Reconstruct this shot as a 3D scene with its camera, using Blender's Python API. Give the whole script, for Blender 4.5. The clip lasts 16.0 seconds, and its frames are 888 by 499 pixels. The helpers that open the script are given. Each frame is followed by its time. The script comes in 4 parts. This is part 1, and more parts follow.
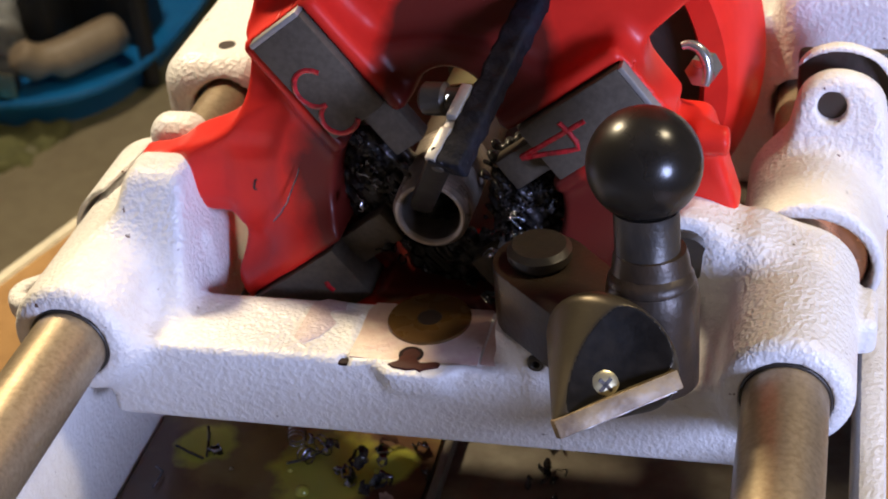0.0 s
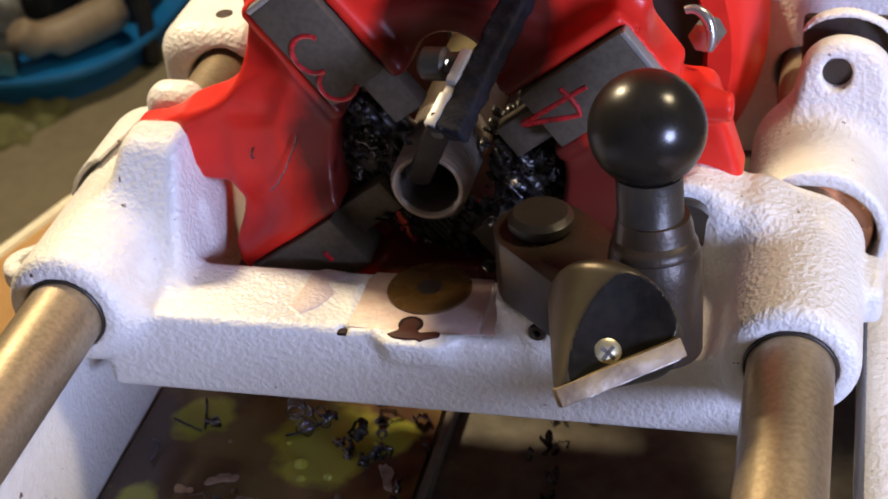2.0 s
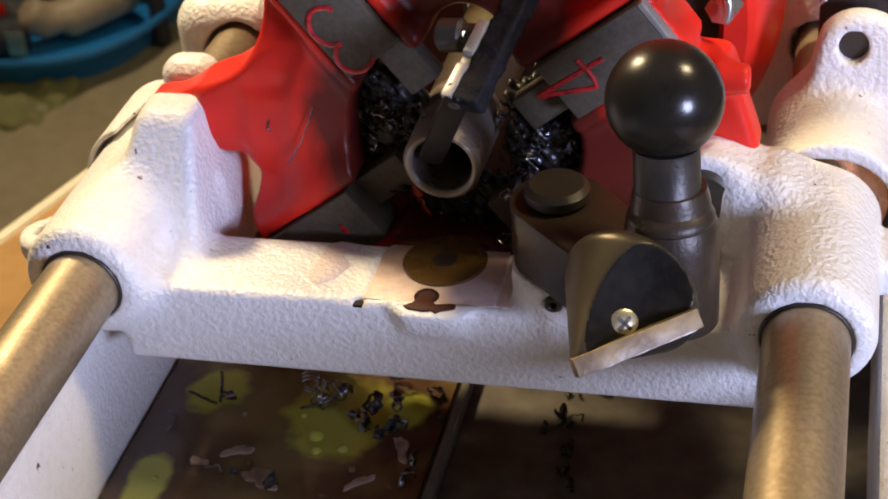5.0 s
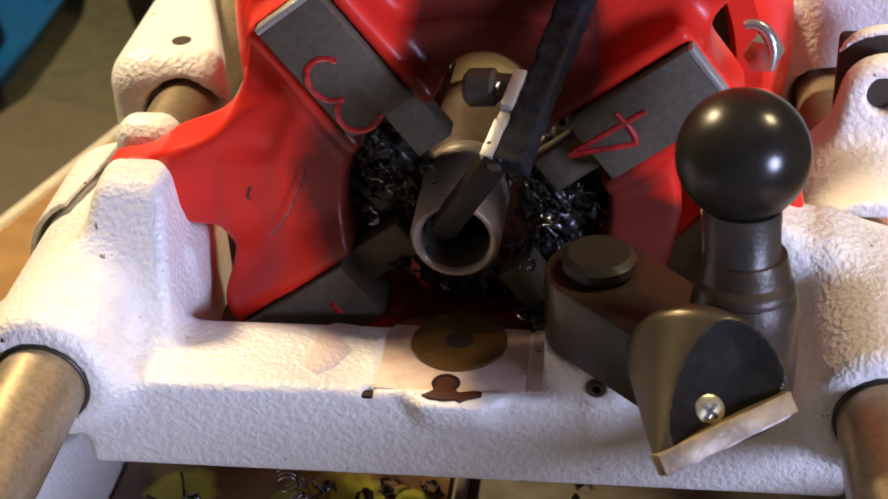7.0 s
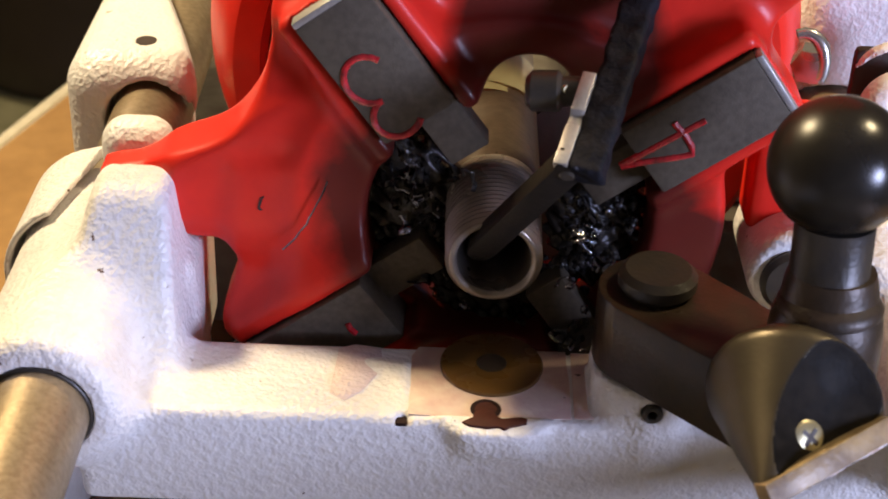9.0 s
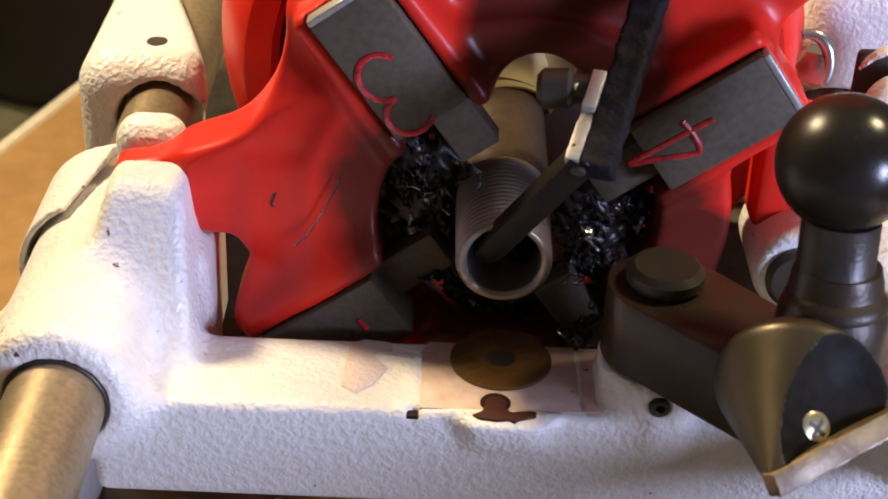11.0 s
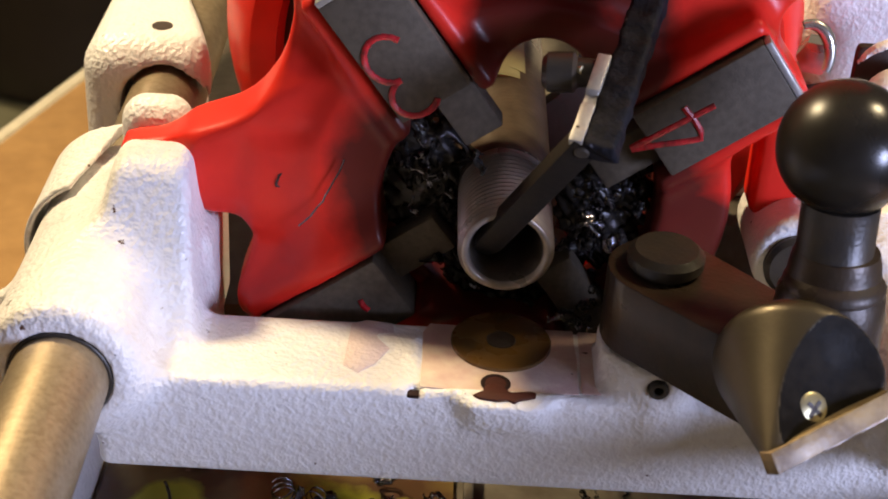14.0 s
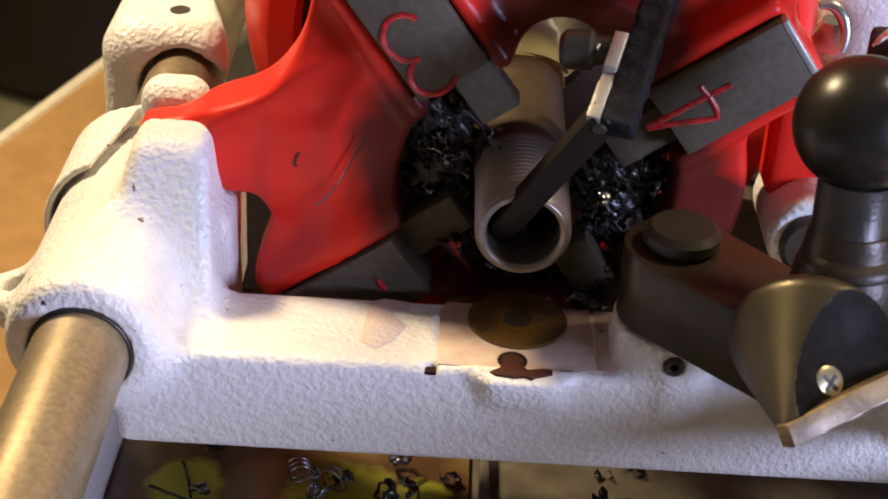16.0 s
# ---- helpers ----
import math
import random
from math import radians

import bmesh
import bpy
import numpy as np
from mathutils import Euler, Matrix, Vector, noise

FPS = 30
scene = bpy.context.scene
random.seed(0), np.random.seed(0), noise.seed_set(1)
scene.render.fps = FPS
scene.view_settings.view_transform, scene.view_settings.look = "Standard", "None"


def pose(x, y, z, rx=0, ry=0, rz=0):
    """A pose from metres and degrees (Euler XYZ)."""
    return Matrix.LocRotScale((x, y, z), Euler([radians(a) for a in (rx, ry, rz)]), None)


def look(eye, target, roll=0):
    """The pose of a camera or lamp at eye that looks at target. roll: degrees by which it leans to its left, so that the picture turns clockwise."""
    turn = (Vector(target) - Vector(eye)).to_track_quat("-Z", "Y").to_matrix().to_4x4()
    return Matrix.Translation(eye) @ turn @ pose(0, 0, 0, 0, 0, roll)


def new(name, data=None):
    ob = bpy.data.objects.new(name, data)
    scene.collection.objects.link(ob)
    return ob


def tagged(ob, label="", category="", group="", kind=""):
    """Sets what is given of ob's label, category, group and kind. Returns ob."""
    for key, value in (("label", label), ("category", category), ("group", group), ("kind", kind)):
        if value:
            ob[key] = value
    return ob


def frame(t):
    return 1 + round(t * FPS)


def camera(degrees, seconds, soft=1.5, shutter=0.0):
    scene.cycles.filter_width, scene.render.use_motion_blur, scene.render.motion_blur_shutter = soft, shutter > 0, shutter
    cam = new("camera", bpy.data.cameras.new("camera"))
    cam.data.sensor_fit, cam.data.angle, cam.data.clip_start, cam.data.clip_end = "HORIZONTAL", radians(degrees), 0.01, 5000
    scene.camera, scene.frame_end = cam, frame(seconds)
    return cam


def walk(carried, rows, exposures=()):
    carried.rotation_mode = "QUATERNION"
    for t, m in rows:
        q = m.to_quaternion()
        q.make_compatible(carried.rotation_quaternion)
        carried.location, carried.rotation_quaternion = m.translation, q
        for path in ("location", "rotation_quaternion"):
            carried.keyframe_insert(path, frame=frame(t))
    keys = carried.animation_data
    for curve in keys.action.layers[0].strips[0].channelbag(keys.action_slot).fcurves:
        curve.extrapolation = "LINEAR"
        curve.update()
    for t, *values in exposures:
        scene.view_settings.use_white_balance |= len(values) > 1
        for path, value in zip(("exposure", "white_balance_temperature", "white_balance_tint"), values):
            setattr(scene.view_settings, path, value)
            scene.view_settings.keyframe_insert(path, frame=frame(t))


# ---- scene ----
cam = camera(31.25, 16.0, soft=1.8)
# seconds, place in metres, turn in degrees
PATH = [
    (0, 0.1356, -0.4407, 0.5611, 56.35, 4.71, 13.04),
    (0.5, 0.1363, -0.4411, 0.5601, 56.45, 4.90, 13.03),
    (1, 0.1355, -0.4373, 0.5554, 56.41, 4.81, 12.81),
    (1.5, 0.1345, -0.4377, 0.5535, 56.09, 4.77, 12.77),
    (2, 0.1345, -0.4370, 0.5537, 55.63, 4.81, 13.02),
    (2.5, 0.1344, -0.4368, 0.5539, 55.38, 4.94, 13.19),
    (3, 0.1349, -0.4380, 0.5521, 55.27, 5.05, 13.27),
    (3.5, 0.1333, -0.4384, 0.5516, 55.03, 4.92, 13.19),
    (6, 0.1320, -0.4407, 0.5511, 55.03, 4.91, 13.44),
    (6.5, 0.1170, -0.4317, 0.5493, 55.35, 4.41, 11.92),
    (7, 0.0579, -0.3975, 0.5245, 56.75, 2.55, 7.09),
    (7.5, 0.0025, -0.3791, 0.5109, 57.34, 0.25, 3.45),
    (8, -0.0139, -0.3736, 0.5072, 57.01, -1.15, 2.30),
    (8.5, -0.0155, -0.3730, 0.5047, 57.32, -1.69, 1.47),
    (9, -0.0144, -0.3764, 0.5033, 57.75, -1.78, 1.24),
    (11.5, -0.0199, -0.3859, 0.5026, 58.22, -2.17, 1.11),
    (12, -0.0195, -0.3882, 0.5011, 58.33, -2.24, 1.03),
    (12.5, -0.0187, -0.3906, 0.5012, 58.44, -2.38, 0.93),
    (13, -0.0194, -0.3904, 0.5021, 58.38, -2.52, 1.06),
    (13.5, -0.0232, -0.3922, 0.4991, 58.61, -3.00, 1.33),
    (14, -0.0227, -0.3926, 0.4990, 58.41, -3.00, 1.27),
    (14.5, -0.0236, -0.3943, 0.4966, 58.56, -2.99, 1.15),
    (15, -0.0247, -0.3961, 0.4958, 58.56, -3.02, 1.12),
    (15.5, -0.0239, -0.3962, 0.4939, 58.56, -3.02, 1.29),
    (16, -0.0244, -0.3987, 0.4945, 58.45, -2.90, 1.64),
]

cam.data.dof.use_dof, cam.data.dof.focus_distance, cam.data.dof.aperture_fstop = True, 0.50, 26.0
walk(cam, [(t, pose(*p)) for t, *p in PATH], exposures=[(0, 0.01, 6700, 10), (3.5, 0.05, 7250, 10), (6.5, 0.06, 7550, 10), (7.6, 0.16, 7500, 10), (16, 0.16, 7500, 10)])

# ---- light: a warm lamp over the back of the bench, a second lamp, a cool window to the right ----
world = bpy.data.worlds.new("world")
scene.world = world
world.use_nodes = True
world.node_tree.nodes["Background"].inputs[0].default_value = (0.55, 0.62, 0.80, 1)
world.node_tree.nodes["Background"].inputs[1].default_value = 0.10


def lamp(name, place, target, size, watts, colour):
    d = bpy.data.lights.new(name, "AREA")
    d.shape, d.size, d.energy, d.color = "DISK", size, watts, colour
    ob = new(name, d)
    ob.matrix_world = look(place, target)
    return ob


lamp("bench_lamp_light", (-0.50, 0.38, 0.92), (-0.06, 0.0, 0.22), 0.12, 10.5, (1.0, 0.83, 0.56))
lamp("ceiling_lamp_light", (0.95, 0.30, 1.60), (-0.1, 0.4, 0.0), 0.30, 16.5, (1.0, 0.85, 0.58))
lamp("window_light", (1.25, -1.00, 0.50), (0.0, 0.0, 0.20), 0.45, 36.0, (0.47, 0.57, 1.0))


def added_spot(name, place, target, watts, colour, cone):
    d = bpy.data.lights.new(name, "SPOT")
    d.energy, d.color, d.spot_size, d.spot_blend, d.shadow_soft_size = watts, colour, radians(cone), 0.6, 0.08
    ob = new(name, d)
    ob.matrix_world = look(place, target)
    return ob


# added fill: an unseen spot that only brightens the floor beyond the bench
added_spot("floor_fill_light", (-1.15, 2.0, 1.75), (-1.15, 2.0, -1.0), 78.0, (1.0, 0.90, 0.72), 62)

# ---- measures: plan units of the machine, its crossbar top at height 0 ----
U, BASE = 0.00113, 200.0


def W(p):
    return Vector((p[0] * U, p[1] * U, (p[2] + BASE) * U))


# ---- materials ----
def material(name, colour, rough=0.5, metal=0.0, second=None, grain=300.0, stain=25.0, amount=0.5, bump=0.15, bump_scale=400.0, coat=0.0, spec=0.5, detail=4.0, ramp_to=(0.8, 1.3), depth=0.0008, plateau=None, specks=0.0, speck_colour=(0.10, 0.05, 0.03)):
    """A surface whose colour varies at two scales, with fine relief."""
    m = bpy.data.materials.new(name)
    m.use_nodes = True
    n, l = m.node_tree.nodes, m.node_tree.links
    b = n["Principled BSDF"]
    co = n.new("ShaderNodeTexCoord")
    big, fine, rel = n.new("ShaderNodeTexNoise"), n.new("ShaderNodeTexNoise"), n.new("ShaderNodeTexNoise")
    for node, s in ((big, stain), (fine, grain), (rel, bump_scale)):
        l.new(co.outputs["Object"], node.inputs["Vector"])
        node.inputs["Scale"].default_value = s
        node.inputs["Detail"].default_value = detail
    mix = n.new("ShaderNodeMix")
    mix.data_type = "RGBA"
    second = second or tuple(c * 0.6 for c in colour)
    mix.inputs[6].default_value, mix.inputs[7].default_value = (*colour, 1), (*second, 1)
    add = n.new("ShaderNodeMath")
    add.operation = "ADD"
    l.new(big.outputs["Fac"], add.inputs[0])
    l.new(fine.outputs["Fac"], add.inputs[1])
    ramp = n.new("ShaderNodeMapRange")
    ramp.inputs[1].default_value, ramp.inputs[2].default_value = ramp_to
    ramp.inputs[3].default_value, ramp.inputs[4].default_value = 0.0, amount
    l.new(add.outputs[0], ramp.inputs[0])
    l.new(ramp.outputs[0], mix.inputs[0])
    l.new(mix.outputs[2], b.inputs["Base Color"])
    if specks:
        # small pits and flecks of dirt, scattered
        pit = n.new("ShaderNodeTexNoise")
        pit.inputs["Scale"].default_value, pit.inputs["Detail"].default_value = specks, 3.0
        l.new(co.outputs["Object"], pit.inputs["Vector"])
        cutoff = n.new("ShaderNodeMapRange")
        cutoff.inputs[1].default_value, cutoff.inputs[2].default_value = 0.71, 0.75
        l.new(pit.outputs["Fac"], cutoff.inputs[0])
        dirt = n.new("ShaderNodeMix")
        dirt.data_type = "RGBA"
        dirt.inputs[7].default_value = (*speck_colour, 1)
        l.new(cutoff.outputs[0], dirt.inputs[0])
        l.new(mix.outputs[2], dirt.inputs[6])
        l.new(dirt.outputs[2], b.inputs["Base Color"])
    rr = n.new("ShaderNodeMapRange")
    rr.inputs[1].default_value, rr.inputs[2].default_value = 0.3, 0.7
    rr.inputs[3].default_value, rr.inputs[4].default_value = max(rough - 0.10, 0.02), min(rough + 0.12, 1)
    l.new(big.outputs["Fac"], rr.inputs[0])
    l.new(rr.outputs[0], b.inputs["Roughness"])
    b.inputs["Metallic"].default_value = metal
    b.inputs["Specular IOR Level"].default_value = spec
    b.inputs["Coat Weight"].default_value = coat
    b.inputs["Coat Roughness"].default_value = 0.12
    if bump:
        bp = n.new("ShaderNodeBump")
        bp.inputs["Strength"].default_value = bump
        bp.inputs["Distance"].default_value = depth
        height = rel.outputs["Fac"]
        if plateau:
            flat = n.new("ShaderNodeMapRange")
            flat.interpolation_type = "SMOOTHSTEP"
            flat.inputs[1].default_value, flat.inputs[2].default_value = plateau
            l.new(height, flat.inputs[0])
            height = flat.outputs[0]
        l.new(height, bp.inputs["Height"])
        l.new(bp.outputs[0], b.inputs["Normal"])
    return m


CAST = material("white_hammered_paint", (0.80, 0.79, 0.78), 0.42, second=(0.66, 0.62, 0.60), grain=220, stain=18, amount=0.45, bump=0.48, bump_scale=520, detail=1.2, depth=0.0008, plateau=(0.22, 0.80), specks=210)
PAD = material("worn_pinkish_paint", (0.56, 0.38, 0.34), 0.42, second=(0.72, 0.62, 0.52), grain=200, stain=70, amount=0.8, bump=0.35, bump_scale=520, specks=260)
RED = material("red_enamel", (0.76, 0.030, 0.018), 0.40, second=(0.50, 0.010, 0.008), grain=90, stain=14, amount=0.5, bump=0.06, bump_scale=120, coat=0.05, spec=0.22)
DIE = material("dark_die_steel", (0.105, 0.086, 0.064), 0.58, spec=0.22, second=(0.060, 0.046, 0.034), grain=500, stain=40, amount=0.8, bump=0.12, bump_scale=1400)
EDGE = material("ground_steel", (0.44, 0.43, 0.42), 0.42, metal=0.6, grain=700, stain=60, bump=0.1, bump_scale=900)
BLACKOX = material("oily_black_steel", (0.032, 0.028, 0.025), 0.38, metal=0.1, second=(0.055, 0.042, 0.028), grain=260, stain=35, amount=0.8, bump=0.2, bump_scale=700)
ARM = material("brown_oiled_steel", (0.055, 0.036, 0.024), 0.34, metal=0.25, second=(0.03, 0.024, 0.018), grain=200, stain=40, amount=0.8, bump=0.2, bump_scale=600)
CONE = material("turned_tool_steel", (0.080, 0.066, 0.044), 0.38, metal=0.7, second=(0.07, 0.055, 0.038), grain=350, stain=40, amount=0.7, bump=0.05, bump_scale=900)
RAIL = material("worn_rail_steel", (0.38, 0.30, 0.20), 0.40, metal=0.6, second=(0.20, 0.14, 0.08), grain=500, stain=30, amount=0.7, bump=0.12, bump_scale=700)
BALL = material("black_bakelite", (0.012, 0.010, 0.008), 0.28, spec=0.38, second=(0.02, 0.018, 0.015), grain=300, stain=30, bump=0.04, bump_scale=300)
PIPE = material("threaded_pipe_steel", (0.34, 0.29, 0.25), 0.32, metal=0.5, second=(0.20, 0.16, 0.13), grain=260, stain=40, amount=0.7, bump=0.1, bump_scale=900)
DARK = material("near_black_interior", (0.030, 0.022, 0.017), 0.5, second=(0.05, 0.02, 0.015), grain=200, stain=40, bump=0.4, bump_scale=300)
CHIP = material("oiled_steel_chip", (0.30, 0.30, 0.33), 0.16, metal=1.0, second=(0.10, 0.10, 0.12), grain=400, stain=80, amount=0.9, bump=0.3, bump_scale=900)
BLACKCHIP = material("black_oily_swarf", (0.030, 0.027, 0.026), 0.20, metal=0.3, grain=400, stain=80, bump=0.5, bump_scale=900)
BROWN = material("brown_varnished_washer", (0.12, 0.06, 0.015), 0.28, second=(0.09, 0.045, 0.015), grain=260, stain=70, bump=0.05, coat=0.4)
RUST = material("bare_primer_brown", (0.060, 0.016, 0.011), 0.6, spec=0.2, second=(0.022, 0.008, 0.006), grain=300, stain=90, bump=0.2)
DARKRUST = material("dark_primer_and_shade_brown", (0.018, 0.006, 0.005), 0.6, spec=0.2, grain=300, stain=90, bump=0.2)
COPPER = material("copper_reflection", (0.75, 0.36, 0.20), 0.3, metal=0.7, grain=300, stain=60, bump=0.1)
OIL = material("brown_cutting_oil", (0.16, 0.11, 0.045), 0.14, second=(0.085, 0.046, 0.026), grain=34, stain=15, amount=1.0, bump=0.5, bump_scale=110, coat=0.5, detail=3.5, ramp_to=(0.86, 1.08), specks=120, speck_colour=(0.20, 0.11, 0.08))
FOAM = material("pinkish_oil_scum", (0.42, 0.30, 0.24), 0.35, second=(0.12, 0.07, 0.05), grain=200, stain=70, amount=0.9, bump=0.3, bump_scale=300)
OILPIPE = material("dark_oiled_pipe", (0.085, 0.060, 0.042), 0.36, metal=0.3, second=(0.04, 0.028, 0.02), grain=260, stain=40, amount=0.8, bump=0.15, bump_scale=600)
OILGLOW = material("pale_lit_oil_film", (0.36, 0.35, 0.20), 0.2, second=(0.16, 0.14, 0.07), grain=80, stain=50, bump=0.2, bump_scale=120, coat=0.2)
PLATE = material("grimy_tray_steel_and_bed_shade", (0.15, 0.135, 0.11), 0.5, metal=0.2, second=(0.075, 0.06, 0.045), grain=120, stain=24, amount=0.9, bump=0.2, bump_scale=300)
WOOD = material("orange_bench_wood", (0.44, 0.25, 0.10), 0.55, second=(0.30, 0.16, 0.06), grain=60, stain=9, amount=0.8, bump=0.2, bump_scale=200)
LIP = material("pale_bench_edge", (0.74, 0.68, 0.55), 0.6, grain=120, stain=20, bump=0.2)
FLOOR = material("brown_concrete", (0.30, 0.27, 0.15), 0.8, second=(0.16, 0.15, 0.07), grain=30, stain=2.5, amount=0.8, bump=0.3, bump_scale=60)
BLUE = material("blue_plastic", (0.010, 0.22, 0.56), 0.35, second=(0.008, 0.14, 0.42), grain=20, stain=4, bump=0.1)
WALL = material("unseen_bounce_wall", (0.56, 0.52, 0.46), 0.9, grain=10, stain=1.5, bump=0.1, bump_scale=30)
SCREW = material("zinc_screw", (0.55, 0.49, 0.30), 0.32, metal=0.8, grain=400, stain=80, bump=0.1)
CARB = material("scuffed_pale_blade", (0.33, 0.24, 0.13), 0.45, metal=0.0, second=(0.07, 0.036, 0.02), grain=160, stain=110, amount=0.85, bump=0.3, bump_scale=500)
SOOT = material("sooty_bar_paint", (0.006, 0.006, 0.008), 0.7, spec=0.12, second=(0.014, 0.014, 0.020), grain=500, stain=90, amount=0.9, bump=0.6, bump_scale=700, specks=520, speck_colour=(0.10, 0.10, 0.12))


STAIN = material("pink_stained_paint", (0.66, 0.54, 0.54), 0.42, second=(0.72, 0.62, 0.60), grain=220, stain=40, amount=0.6, bump=0.9, bump_scale=520, detail=2.0)
REDINK = material("red_marking_paint", (0.62, 0.020, 0.030), 0.3, second=(0.10, 0.005, 0.006), grain=420, stain=130, amount=0.9, bump=0.3, coat=0.3)
FINGERM = material("oil_blackened_steel", (0.010, 0.008, 0.006), 0.55, spec=0.18, second=(0.022, 0.015, 0.010), grain=260, stain=40, bump=0.2, bump_scale=600)
DARKBROWN = material("dark_brown_plastic", (0.035, 0.022, 0.016), 0.6, grain=20, stain=4, bump=0.1)
CUT = material("near_black_cut_face", (0.006, 0.005, 0.004), 0.55, spec=0.06, second=(0.022, 0.018, 0.014), grain=260, stain=90, amount=0.6, bump=0.15, bump_scale=700)
OLIVE = material("olive_rag", (0.22, 0.21, 0.08), 0.9, grain=60, stain=12, bump=0.3, bump_scale=80)
BEIGE = material("beige_tool_body", (0.42, 0.31, 0.20), 0.5, grain=60, stain=9, bump=0.1)
CARDBOARD = material("brown_floor_board", (0.36, 0.29, 0.17), 0.85, second=(0.28, 0.22, 0.13), grain=40, stain=5, amount=0.7, bump=0.2, bump_scale=80)
GREYTOOL = material("grey_tool_plastic", (0.42, 0.42, 0.40), 0.5, second=(0.10, 0.10, 0.10), grain=30, stain=14, amount=0.9, bump=0.2)
CHROME = material("polished_chrome", (0.50, 0.49, 0.46), 0.24, metal=0.8, second=(0.26, 0.25, 0.23), grain=300, stain=60, bump=0.05)
FLAKE = material("white_paint_flake", (0.78, 0.75, 0.74), 0.5, second=(0.30, 0.16, 0.12), grain=300, stain=160, amount=0.9, bump=0.3)
BLACKRUBBER = material("black_rubber", (0.02, 0.02, 0.022), 0.6, grain=60, stain=12, bump=0.2)


def clouded(base, name, patches, colour):
    """The brown oil with clear yellow-green patches in it, soft at the rim."""
    m = base.copy()
    m.name = name
    n, l = m.node_tree.nodes, m.node_tree.links
    b = n["Principled BSDF"]
    old = b.inputs["Base Color"].links[0].from_socket
    co = n.new("ShaderNodeTexCoord")
    nz = n.new("ShaderNodeTexNoise")
    nz.inputs["Scale"].default_value, nz.inputs["Detail"].default_value = 55.0, 4.0
    l.new(co.outputs["Object"], nz.inputs["Vector"])
    least = None
    for x, y, rx, ry in patches:
        mp = n.new("ShaderNodeMapping")
        mp.inputs["Location"].default_value = (-x / rx, -y / ry, 0)
        mp.inputs["Scale"].default_value = (1 / (rx * 0.00113), 1 / (ry * 0.00113), 0)
        l.new(co.outputs["Object"], mp.inputs["Vector"])
        ln = n.new("ShaderNodeVectorMath")
        ln.operation = "LENGTH"
        l.new(mp.outputs[0], ln.inputs[0])
        if least is None:
            least = ln.outputs["Value"]
        else:
            k = n.new("ShaderNodeMath")
            k.operation = "MINIMUM"
            l.new(least, k.inputs[0])
            l.new(ln.outputs["Value"], k.inputs[1])
            least = k.outputs[0]
    warp = n.new("ShaderNodeMath")
    warp.operation = "MULTIPLY_ADD"
    warp.inputs[1].default_value = 1.3
    l.new(nz.outputs["Fac"], warp.inputs[0])
    l.new(least, warp.inputs[2])
    edge = n.new("ShaderNodeMapRange")
    edge.inputs[1].default_value, edge.inputs[2].default_value = 1.42, 1.72
    edge.inputs[3].default_value, edge.inputs[4].default_value = 0.9, 0.0
    l.new(warp.outputs[0], edge.inputs[0])
    mix = n.new("ShaderNodeMix")
    mix.data_type = "RGBA"
    mix.inputs[7].default_value = (*colour, 1)
    l.new(edge.outputs[0], mix.inputs[0])
    l.new(old, mix.inputs[6])
    l.new(mix.outputs[2], b.inputs["Base Color"])
    return m


POOL = clouded(OIL, "patchy_cutting_oil", ((-95, -6, 12, 12), (-46, -15, 20, 24), (-24, -8, 12, 9), (-102, -56, 8, 15), (-64, 30, 30, 14), (-40, -82, 20, 18)), (0.40, 0.41, 0.055))


